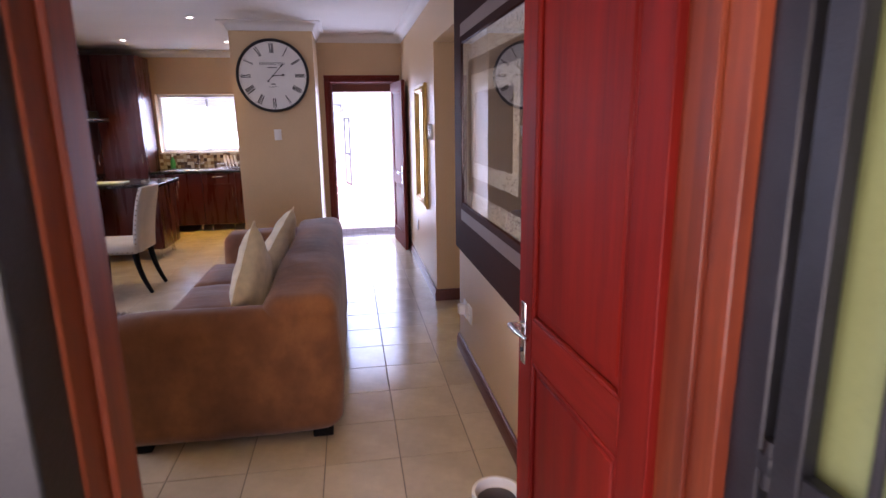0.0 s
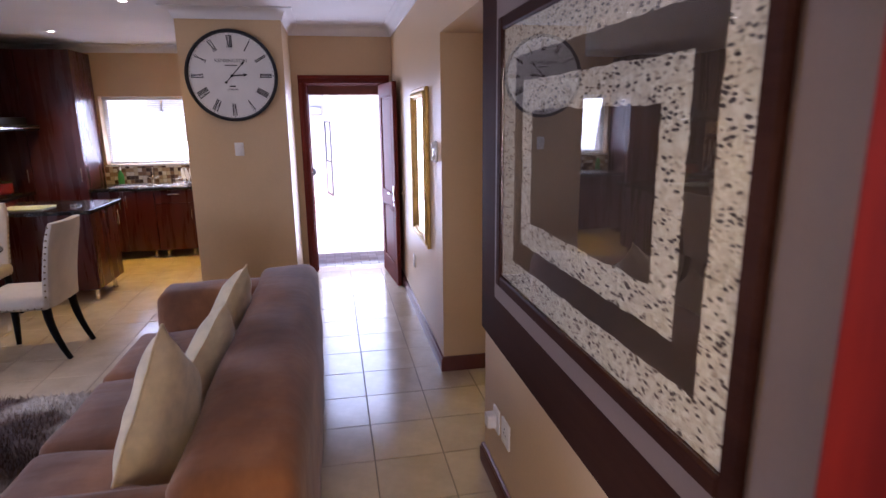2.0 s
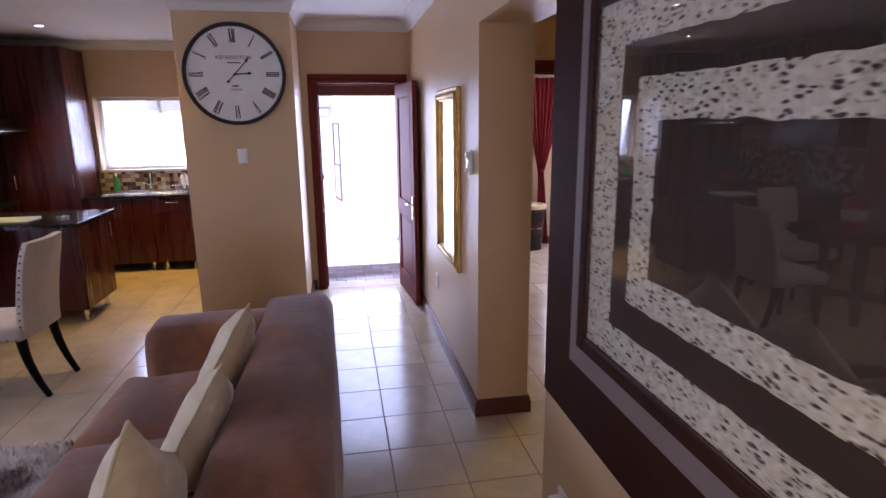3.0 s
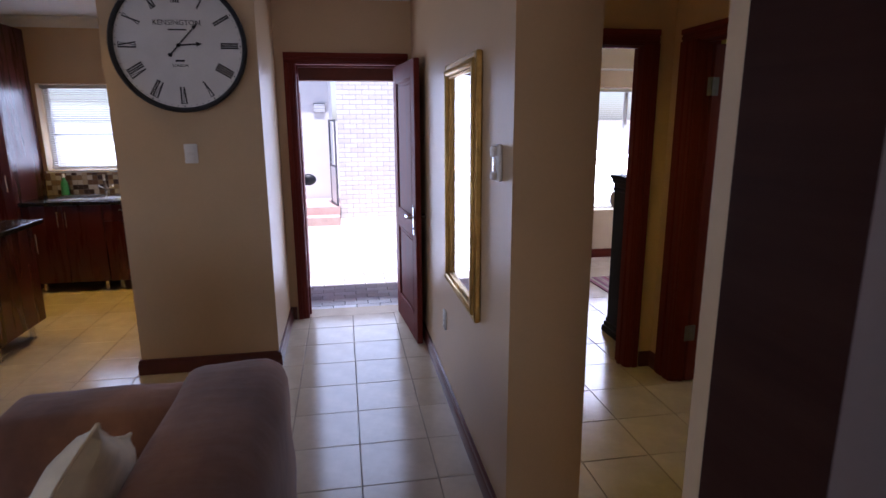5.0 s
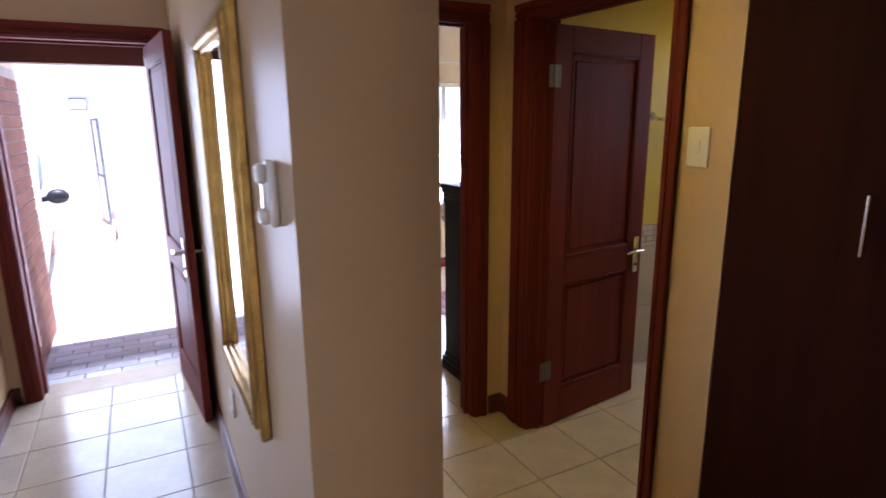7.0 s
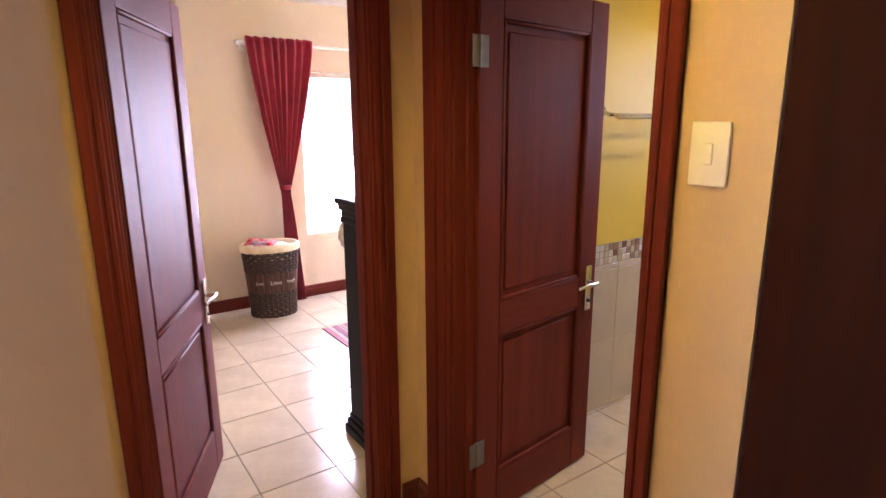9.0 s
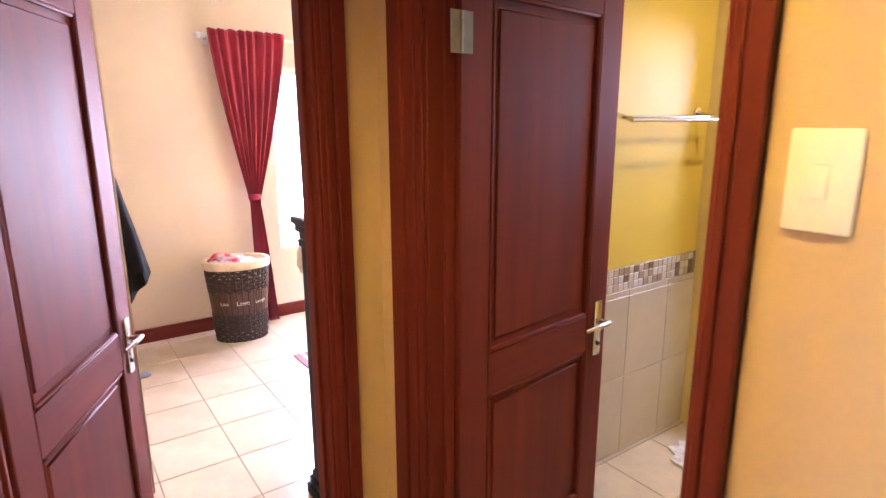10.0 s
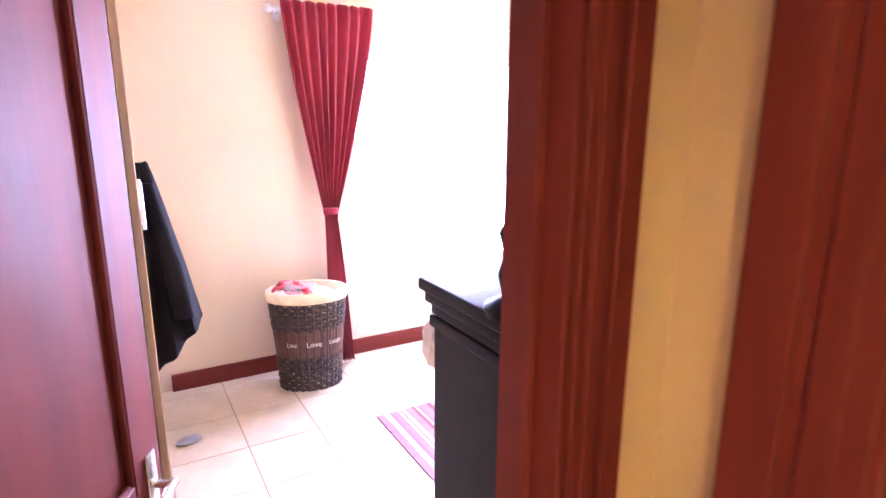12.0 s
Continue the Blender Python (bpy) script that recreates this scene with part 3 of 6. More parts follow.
def speckle():
    """Cream fibre paper covered with short dark brush flecks, some faint and some black."""
    m, nodes, link, b = noodle("flecked_fibre_paper")
    co = nodes.new("ShaderNodeTexCoord")
    warp = nodes.new("ShaderNodeTexNoise")
    warp.inputs["Scale"].default_value = 30
    add = nodes.new("ShaderNodeMix")
    add.data_type = "VECTOR"
    add.inputs[0].default_value = 0.014
    link(co.outputs["Object"], warp.inputs[0])
    link(co.outputs["Object"], add.inputs[4])
    link(warp.outputs[1], add.inputs[5])
    mp = nodes.new("ShaderNodeMapping")
    mp.inputs["Rotation"].default_value = (radians(-20), 0, 0)
    mp.inputs["Scale"].default_value = (0.1, 44, 112)
    link(add.outputs[1], mp.inputs[0])
    vo = nodes.new("ShaderNodeTexVoronoi")
    vo.inputs["Scale"].default_value = 1.0
    link(mp.outputs[0], vo.inputs[0])
    sep = nodes.new("ShaderNodeSeparateColor")
    link(vo.outputs["Color"], sep.inputs[0])
    mask = ramped(nodes, link, vo.outputs["Distance"], [(0.30, (1, 1, 1)), (0.50, (0, 0, 0))])
    n1 = noise_at(nodes, link, 55, 3.0)
    paper = ramped(nodes, link, n1, [(0.35, (0.50, 0.43, 0.30)), (0.65, (0.70, 0.62, 0.46))])
    ink = ramped(nodes, link, sep.outputs[0], [(0.0, (0.035, 0.024, 0.016)), (0.58, (0.07, 0.05, 0.035)), (0.72, (0.30, 0.25, 0.17)), (0.9, (0.55, 0.47, 0.33))])
    mx = nodes.new("ShaderNodeMix")
    mx.data_type = "RGBA"
    link(mask, mx.inputs[0])
    link(paper, mx.inputs[6])
    link(ink, mx.inputs[7])
    link(mx.outputs[2], b.inputs["Base Color"])
    b.inputs["Roughness"].default_value = 0.8
    add_bump(nodes, link, b, n1, 0.4, 0.004)
    return m


M_FLECK = speckle()
picture = thing("framed_picture", pose(1.0, 0, 0), "large framed picture of nested flecked rectangles on dark board", "picture")


def ring(bm, x0, x1, ya, yb, za, zb, wd, bev=0.003):
    """A rectangular frame in the wall's plane, its outer edge at ya..yb, za..zb."""
    box(bm, x0, ya, za, x1, ya + wd, zb, bev, 1)
    box(bm, x0, yb - wd, za, x1, yb, zb, bev, 1)
    box(bm, x0, ya + wd, za, x1, yb - wd, za + wd, bev, 1)
    box(bm, x0, ya + wd, zb - wd, x1, yb - wd, zb, bev, 1)


def ragged(bm, outer, inner, x):
    """A sheet of paper with torn, wavy edges, as a rectangle or a rectangular ring."""
    n = 40
    loops = []
    for rect, seed in ((outer, 1.7), (inner, 6.3)):
        if rect is None:
            continue
        (ya, yb), (za, zb) = rect
        loop = []
        for (y0, z0), (y1, z1) in (((ya, za), (yb, za)), ((yb, za), (yb, zb)), ((yb, zb), (ya, zb)), ((ya, zb), (ya, za))):
            for k in range(n):
                y, z = y0 + (y1 - y0) * k / n, z0 + (z1 - z0) * k / n
                q = Vector((y * 22, z * 22, seed))
                loop.append((y + 0.006 * noise.noise(q), z + 0.006 * noise.noise(q + Vector((9, 4, 2)))))
        loops.append(loop)
    tops = [[bm.verts.new((x, y, z)) for y, z in lp] for lp in loops]
    lows = [[bm.verts.new((x + 0.0016, y, z)) for y, z in lp] for lp in loops]
    m4 = 4 * n
    for tp, lw in zip(tops, lows):
        for i in range(m4):
            bm.faces.new((tp[i], tp[(i + 1) % m4], lw[(i + 1) % m4], lw[i]))
    if inner is None:
        bm.faces.new(tops[0])
    else:
        for i in range(m4):
            bm.faces.new((tops[0][i], tops[0][(i + 1) % m4], tops[1][(i + 1) % m4], tops[1][i]))


bm = BM()
box(bm, -0.045, 1.50, 0.755, -0.001, 3.44, 2.30, 0.004, 1)
part("backing_board", bm, M_BOARD, picture, "dark wenge veneered backing board")
bm = BM()
box(bm, -0.051, 1.615, 0.965, -0.045, 3.215, 2.10, 0.002, 1)
part("mount", bm, M_MOUNT, picture, "grey-pink mount board")
bm = BM()
ring(bm, -0.073, -0.051, 1.757, 3.125, 1.045, 2.02, 0.046, 0.006)
part("frame", bm, M_BOARD, picture, "dark brown picture frame")
bm = BM()
box(bm, -0.0565, 1.80, 1.09, -0.052, 3.08, 1.975)
part("paper", bm, M_FLECK, picture, "cream paper with dark brush flecks")
ring_bm = BM()
ragged(ring_bm, ((1.900, 2.950), (1.183, 1.872)), ((1.975, 2.876), (1.262, 1.790)), -0.0582)
part("dark_band", ring_bm, M_ARTDARK, picture, "dark brown band with torn edges", smooth=False)
bm = BM()
ragged(bm, ((2.072, 2.780), (1.345, 1.700)), None, -0.0584)
part("dark_centre", bm, M_ARTDARK, picture, "dark brown centre panel", smooth=False)
M_PICGLASS, gn2, gl2, gb2 = noodle("picture_glass")
gb2.inputs["Roughness"].default_value = 0.0
gb2.inputs["Transmission Weight"].default_value = 1.0
gb2.inputs["IOR"].default_value = 1.5
bm = BM()
box(bm, -0.0665, 1.802, 1.092, -0.0645, 3.078, 1.973)
g = part("glass", bm, M_PICGLASS, picture, "clear picture glass")
g.visible_shadow = False

# wall mirror in a gilt frame
M_GILT = surface("antique_gilt", (0.55, 0.36, 0.10), 0.34, 0.85, var=0.25, scale=12, bump=0.5, fine=70)
M_MIRROR = surface("silvered_mirror", (0.9, 0.9, 0.9), 0.02, 1.0, var=0.0, scale=1, bump=0.0, rvar=0.0)
mirror = thing("wall_mirror_framed", pose(1.0, 0, 0), "tall mirror in a moulded gilt frame on the passage wall", "mirror")
ya, yb, za, zb = 5.05, 5.76, 0.75, 1.895
for k, (o, wd, x0, x1) in enumerate(((0.0, 0.028, -0.030, -0.001), (0.028, 0.030, -0.042, -0.001), (0.058, 0.016, -0.026, -0.001))):
    bm = BM()
    ring(bm, x0, x1, ya + o, yb - o, za + o, zb - o, wd, 0.006)
    part("frame_moulding", bm, M_GILT, mirror)
bm = BM()
for i in range(22):
    for zz in (za + 0.043, zb - 0.043):
        y = ya + 0.05 + i * (yb - ya - 0.10) / 21
        bmesh.ops.create_icosphere(bm, subdivisions=1, radius=0.009, matrix=Matrix.Translation((-0.042, y, zz)) @ Matrix.Diagonal((0.6, 1, 1, 1)))
tagged(part("beading", bm, M_GILT, mirror, "rows of gilt beads along top and bottom"), kind="stuff")
bm = BM()
box(bm, -0.014, ya + 0.07, za + 0.07, -0.010, yb - 0.07, zb - 0.07)
part("mirror_glass", bm, M_MIRROR, mirror)


def wall_plate(name, m, w, h, label, category, kind="switch"):
    """A plate on a wall: local x across, z up, y into the room is negative."""
    t = thing(name, m, label, category)
    bm = BM()
    box(bm, -w / 2, -0.011, -h / 2, w / 2, -0.0005, h / 2, 0.005, 2)
    part("cover_plate", bm, M_WHITEP, t)
    if kind == "switch":
        bm = BM()
        box(bm, -0.011, -0.017, -0.022, 0.011, -0.0105, 0.022, 0.003, 2)
        part("rocker", bm, M_WHITEP, t)
    elif kind == "double":
        for z in (-0.024, 0.024):
            bm = BM()
            box(bm, -0.022, -0.016, z - 0.019, 0.022, -0.0105, z + 0.019, 0.003, 2)
            part("rocker", bm, M_WHITEP, t)
    elif kind == "socket":
        bm = BM()
        for x, z in ((0, 0.022), (-0.012, -0.004), (0.012, -0.004)):
            rod(bm, (x, -0.0118, z), (x, -0.0109, z), 0.0045, 8)
        part("pin_hole", bm, M_STEEL, t)
        bm = BM()
        box(bm, -0.010, -0.016, -0.045, 0.010, -0.0105, -0.028, 0.002, 1)
        part("rocker", bm, M_WHITEP, t)
    return t


wall_plate("light_switch", pose(-0.485, 6.51, 1.43), 0.078, 0.118, "white double light switch under the clock", "switch", "double")
wall_plate("light_switch", pose(2.42, 4.888, 1.513, 0, 0, -90), 0.085, 0.132, "white rocker light switch beside the bathroom door", "switch")
wall_plate("wall_socket", pose(1.0, 3.18, 0.36, 0, 0, -90), 0.105, 0.115, "white power socket low on the wall", "socket", "socket")
plugged = wall_plate("wall_socket", pose(1.0, 3.32, 0.35, 0, 0, -90), 0.085, 0.115, "white power socket with a plugged-in adaptor", "socket", "socket")
bm = BM()
box(bm, -0.028, -0.055, -0.03, 0.028, -0.012, 0.034, 0.008, 2)
part("adaptor", bm, M_WHITEP, plugged, "white plug adaptor")
wall_plate("wall_socket", pose(1.0, 5.94, 0.455, 0, 0, -90), 0.075, 0.115, "white power socket under the mirror", "socket", "socket")
bell = thing("intercom_handset", pose(1.0, 4.762, 1.468, 0, 0, -90), "slim white intercom handset on the passage wall", "intercom")
bm = BM()
box(bm, -0.024, -0.020, -0.068, 0.024, -0.0005, 0.068, 0.008, 3)
part("base", bm, M_WHITEP, bell)
for z0, z1 in ((0.022, 0.062), (-0.062, -0.030)):
    bm = BM()
    box(bm, -0.019, -0.040, z0, 0.019, -0.019, z1, 0.009, 3)
    part("handset_end", bm, M_WHITEP, bell)
bm = BM()
box(bm, -0.015, -0.030, -0.032, 0.015, -0.0235, 0.024, 0.003, 2)
part("handset_grip", bm, M_CHROME, bell, "shiny grey grip")

# ---------------------------------------------------------------- clock
M_DIAL = surface("aged_white_clock_dial", (0.74, 0.72, 0.68), 0.55, var=0.05, scale=5, bump=0.0)
M_INK = surface("black_clock_ink", (0.02, 0.016, 0.016), 0.6, var=0.1, bump=0.0)
clock = thing("wall_clock", pose(-0.49, 6.51, 2.06), "large round white wall clock with black roman numerals", "clock")
R = 0.385
bm = BM()
lathe(bm, [(R - 0.03, 0.002), (R - 0.012, 0.002), (R, 0.012), (R, 0.034), (R - 0.008, 0.044), (R - 0.020, 0.042), (R - 0.026, 0.03), (R - 0.03, 0.02)], 72)
part("rim", bm, M_STEEL, clock, "thin dark rim", pose(0, 0, 0, 90))
bm = BM()
lathe(bm, [(R - 0.026, 0.002), (R - 0.026, 0.022)], 72)
part("dial", bm, M_DIAL, clock, "off-white dial", pose(0, 0, 0, 90))


def strokes(bm, text, hgt):
    """Roman numeral from thick and thin strokes with serifs, centred, in x and z."""
    wd = {"I": 0.30, "V": 0.62, "X": 0.62}
    total = sum(wd[c] for c in text) * hgt * 0.42
    x = -total / 2

    def bar(x0, x1, w, z0=-0.5, z1=0.5):
        a = [(x0 - w / 2, z0 * hgt), (x0 + w / 2, z0 * hgt), (x1 + w / 2, z1 * hgt), (x1 - w / 2, z1 * hgt)]
        lo = [bm.verts.new((px, -0.0225, pz)) for px, pz in a]
        hi = [bm.verts.new((px, -0.0238, pz)) for px, pz in a]
        bm.faces.new(hi)
        for i in range(4):
            bm.faces.new((lo[i], lo[(i + 1) % 4], hi[(i + 1) % 4], hi[i]))

    for c in text:
        cw = wd[c] * hgt * 0.42
        xm = x + cw / 2
        if c == "I":
            bar(xm, xm, 0.085 * hgt)
            bar(xm, xm, 0.13 * hgt, -0.5, -0.46)
            bar(xm, xm, 0.13 * hgt, 0.46, 0.5)
        elif c == "V":
            bar(xm, xm - cw * 0.36, 0.085 * hgt)
            bar(xm, xm + cw * 0.36, 0.035 * hgt)
            bar(xm, xm, cw * 0.95, 0.46, 0.5)
        else:
            bar(xm + cw * 0.34, xm - cw * 0.34, 0.085 * hgt)
            bar(xm - cw * 0.34, xm + cw * 0.34, 0.035 * hgt)
            bar(xm, xm, cw * 0.95, 0.46, 0.5)
            bar(xm, xm, cw * 0.95, -0.5, -0.46)
        x += cw


for i, text in enumerate(("XII", "I", "II", "III", "IIII", "V", "VI", "VII", "VIII", "IX", "X", "XI")):
    a = radians(30 * i)
    bm = BM()
    strokes(bm, text, 0.098)
    part("numeral", bm, M_INK, clock, "", pose(0.285 * math.sin(a), 0, 0.285 * math.cos(a), 0, 30 * i, 0), False)
bm = BM()
for i in range(60):
    a = radians(6 * i)
    bmesh.ops.create_cone(bm, cap_ends=True, segments=6, radius1=0.0028 if i % 5 else 0.0045, radius2=0.002, depth=0.002, matrix=Matrix.Translation((0.347 * math.sin(a), -0.0232, 0.347 * math.cos(a))) @ pose(0, 0, 0, 90))
tagged(part("minute_dots", bm, M_INK, clock), kind="stuff")
for nm, ang, ln, tail, wd in (("minute_hand", 43, 0.175, 0.075, 0.007), ("hour_hand", 86, 0.135, 0.0, 0.009)):
    bm = BM()
    box(bm, -wd / 2, -0.032, -tail, wd / 2, -0.029, ln * 0.8, 0.001, 1)
    v = [bm.verts.new(p) for p in ((-wd * 1.6, -0.0305, ln * 0.74), (wd * 1.6, -0.0305, ln * 0.74), (0, -0.0305, ln))]
    bm.faces.new(v)
    rod(bm, (0, -0.033, -tail), (0, -0.0275, -tail), 0.011, 14)
    rod(bm, (0, -0.034, 0), (0, -0.022, 0), 0.010, 14)
    part(nm, bm, M_INK, clock, "", pose(0, 0, 0, 0, ang, 0))


def lettering(name, text, size, parent, m, material, stretch=1.0):
    cu = bpy.data.curves.new(name, "FONT")
    cu.body, cu.size, cu.align_x, cu.align_y, cu.extrude = text, size, "CENTER", "CENTER", 0.0004
    cu.materials.append(material)
    ob = new(name, cu)
    ob.parent, ob.matrix_basis = parent, m @ Matrix.Diagonal((stretch, 1, 1, 1))
    return ob


lettering("dial_name", "KENSINGTON", 0.040, clock, pose(0, -0.0232, 0.125, 90), M_INK, 1.05)
lettering("dial_place", "LONDON", 0.020, clock, pose(0, -0.0232, -0.115, 90), M_INK)
bm = BM()
box(bm, -0.05, -0.0232, 0.083, 0.05, -0.0225, 0.091)
part("dial_script", bm, M_INK, clock, "small illegible line of script")
bm = BM()
box(bm, -0.025, -0.0232, -0.092, 0.025, -0.0225, -0.082)
part("dial_crest", bm, M_INK, clock, "small illegible crest")
# ---------------------------------------------------------------- dining corner


def dining_chair(m, label):
    """Upholstered chair: front to local +x, backrest at the rear with studs."""
    t = thing("dining_chair", m, label, "chair", "dining chairs round the glass table")
    part("seat", softbox(-0.24, -0.235, 0.385, 0.26, 0.235, 0.485, 0.03, 5, 0.012, 0.0), M_LINEN, t)
    bm = BM()
    rings = []
    for k in range(9):
        f = k / 8
        z = 0.40 + 0.60 * f
        x = -0.225 - 0.10 * f ** 1.6
        hw = 0.215 + 0.018 * f - (0.03 * max(0, f - 0.85) / 0.15)
        th = 0.038 - 0.010 * f
        ring_pts = []
        for j in range(16):
            a = 2 * math.pi * j / 16
            cx, cy = math.cos(a), math.sin(a)
            sx = math.copysign(abs(cx) ** 0.6, cx) * th
            sy = math.copysign(abs(cy) ** 0.22, cy) * hw
            bow = -0.030 * (1 - (sy / hw) ** 2) * f
            ring_pts.append(bm.verts.new((x + sx + bow, sy, z)))
        rings.append(ring_pts)
    for a, b in zip(rings, rings[1:]):
        for j in range(16):
            bm.faces.new((a[j], a[(j + 1) % 16], b[(j + 1) % 16], b[j]))
    bm.faces.new(rings[0][::-1])
    bm.faces.new(rings[-1])
    part("backrest", bm, M_LINEN, t)
    bm = BM()
    for s in (-1, 1):
        for k in range(13):
            f = 0.06 + 0.90 * k / 12
            z = 0.40 + 0.60 * f
            x = -0.225 - 0.10 * f ** 1.6
            bmesh.ops.create_icosphere(bm, subdivisions=1, radius=0.008, matrix=Matrix.Translation((x, s * (0.217 + 0.018 * f), z)))
        for k in range(11):
            bmesh.ops.create_icosphere(bm, subdivisions=1, radius=0.008, matrix=Matrix.Translation((-0.20 + 0.44 * k / 10, s * 0.236, 0.405)))
    for k in range(10):
        bmesh.ops.create_icosphere(bm, subdivisions=1, radius=0.008, matrix=Matrix.Translation((0.262, -0.21 + 0.42 * k / 9, 0.405)))
    tagged(part("studs", bm, M_STUD, t, "row of bronze upholstery studs"), kind="stuff")
    for x, y, dx in ((0.215, 0.19, 0.01), (0.215, -0.19, 0.01), (-0.205, 0.19, -0.11), (-0.205, -0.19, -0.11)):
        bm = BM()
        last = None
        for k in range(6):
            f = k / 5
            p = (x + dx * f ** 1.8, y, 0.395 * (1 - f))
            if last:
                r0, r1 = 0.031 - 0.013 * (k - 1) / 5, 0.031 - 0.013 * k / 5
                rod(bm, last, p, r0, 10, r1)
            last = p
        part("leg", bm, M_BLACKW, t, "curved dark wooden leg")
    return t


M_STUD = surface("bronze_stud", (0.22, 0.15, 0.08), 0.35, 0.9, var=0.1, bump=0.0)
dining_chair(pose(-1.93, 5.60, 0, 0, 0, 178), "cream upholstered dining chair with bronze studs, turned to the table")
dining_chair(pose(-2.72, 6.33, 0, 0, 0, 268), "cream upholstered dining chair with its back to the peninsula")
dining_chair(pose(-3.48, 5.62, 0, 0, 0, 2), "cream upholstered dining chair on the far side of the table")
dining_chair(pose(-2.74, 4.92, 0, 0, 0, 90), "cream upholstered dining chair on the living room side")

M_TABLEGLASS, gn3, gl3, gb3 = noodle("greenish_table_glass")
gb3.inputs["Base Color"].default_value = (0.82, 0.92, 0.88, 1)
gb3.inputs["Roughness"].default_value = 0.02
gb3.inputs["Transmission Weight"].default_value = 1.0
gb3.inputs["IOR"].default_value = 1.45
table = thing("dining_table", pose(-2.72, 5.62, 0), "round glass dining table on a dark wooden base", "table")
bm = BM()
lathe(bm, [(0.59, 0.738), (0.60, 0.741), (0.60, 0.747), (0.59, 0.750)], 64)
g = part("tabletop", bm, M_TABLEGLASS, table, "clear round glass top")
g.visible_shadow = False
for i in range(4):
    a = radians(45 + 90 * i)
    bm = BM()
    box(bm, -0.035, -0.035, 0, 0.035, 0.035, 0.735, 0.006, 1)
    part("leg", bm, M_BLACKW, table, "square black wooden leg", pose(0.27 * math.cos(a), 0.27 * math.sin(a), 0, 0, 0, 45))
for ang in (45, 135):
    bm = BM()
    box(bm, -0.235, -0.02, 0.16, 0.235, 0.02, 0.22, 0.005, 1)
    part("stretcher", bm, M_BLACKW, table, "", pose(0, 0, 0 if ang == 45 else -0.065, 0, 0, ang))

M_REDPL = surface("red_packaging", (0.55, 0.03, 0.03), 0.4, var=0.1, bump=0.02)
bag = thing("red_white_jar", pose(-2.56, 5.60, 0.75), "red and white banded jar standing on the glass table", "jar")
bm = BM()
lathe(bm, [(0.085, 0), (0.092, 0.02), (0.092, 0.10), (0.090, 0.11)], 28)
part("body", bm, M_REDPL, bag)
bm = BM()
lathe(bm, [(0.0905, 0.11), (0.0925, 0.115), (0.0925, 0.195), (0.090, 0.20)], 28)
part("band", bm, M_WHITEP, bag, "white band")
bm = BM()
lathe(bm, [(0.0905, 0.20), (0.092, 0.205), (0.086, 0.275), (0.05, 0.30), (0.0, 0.302)], 28)
part("cap", bm, M_REDPL, bag, "red rounded top")
beads = thing("bead_ornament", pose(-2.45, 5.98, 0.75), "dark beaded table ornament on the glass table", "ornament")
bm = BM()
for k in range(12):
    bmesh.ops.create_icosphere(bm, subdivisions=2, radius=0.017 + 0.004 * (k % 2), matrix=Matrix.Translation((-0.11 + 0.02 * k, 0.012 * math.sin(k * 1.9), 0.019)))
part("beads", bm, M_BLACKW, beads)

coffee = thing("coffee_table", pose(-2.05, 3.52, 0), "low black wooden coffee table on the shaggy rug", "table")
bm = BM()
box(bm, -0.62, -0.55, 0.345, 0.62, 0.55, 0.40, 0.006, 1)
part("tabletop", bm, M_BLACKW, coffee)
bm = BM()
box(bm, -0.54, -0.47, 0.13, 0.54, 0.47, 0.16, 0.004, 1)
part("shelf", bm, M_BLACKW, coffee)
for sx in (-1, 1):
    for sy in (-1, 1):
        bm = BM()
        box(bm, sx * 0.56 - 0.06, sy * 0.49 - 0.06, 0.025, sx * 0.56 + 0.06, sy * 0.49 + 0.06, 0.345, 0.005, 1)
        part("leg", bm, M_BLACKW, coffee)
remote = thing("remote_control", pose(-1.62, 3.78, 0.4, 0, 0, 35), "slim black remote control lying on the coffee table", "remote")
bm = BM()
box(bm, -0.085, -0.022, 0.0, 0.085, 0.022, 0.018, 0.006, 2)
part("case", bm, M_STEEL, remote)
bm = BM()
for i in range(8):
    for j in range(3):
        box(bm, -0.06 + 0.014 * i, -0.013 + 0.0105 * j, 0.0175, -0.051 + 0.014 * i, -0.006 + 0.0105 * j, 0.0195)
part("buttons", bm, M_WHITEP, remote, "small grey buttons")

# shaggy rug
M_SHAG, sn, sl, sb = noodle("shag_pile_brown_and_cream")
sf = noise_at(sn, sl, 2.1, 2.0)
sl(ramped(sn, sl, sf, [(0.40, (0.085, 0.040, 0.024)), (0.47, (0.16, 0.09, 0.06)), (0.53, (0.46, 0.40, 0.33)), (0.62, (0.58, 0.52, 0.44))]), sb.inputs["Base Color"])
sb.inputs["Roughness"].default_value = 0.9
sb.inputs["Sheen Weight"].default_value = 0.3
rug = thing("shaggy_rug", pose(-2.05, 3.55, 0), "brown and cream shaggy rug under the coffee table", "rug")
bm = BM()
box(bm, -0.95, -1.22, 0.001, 0.85, 1.20, 0.012)
part("backing", bm, M_SHAG, rug)
rng = random.Random(5)
vs, fs = [], []
for k in range(26000):
    x, y = rng.uniform(-0.95, 0.86), rng.uniform(-1.22, 1.21)
    a, ln, w = rng.uniform(0, 6.283), rng.uniform(0.018, 0.036), 0.0035
    lean = rng.uniform(0.010, 0.030)
    dx, dy = math.cos(a), math.sin(a)
    i = len(vs)
    vs += [(x - dy * w, y + dx * w, 0.010), (x + dy * w, y - dx * w, 0.010), (x + dx * lean, y + dy * lean, 0.010 + ln)]
    fs.append((i, i + 1, i + 2))
me = bpy.data.meshes.new("pile")
me.from_pydata(vs, [], fs)
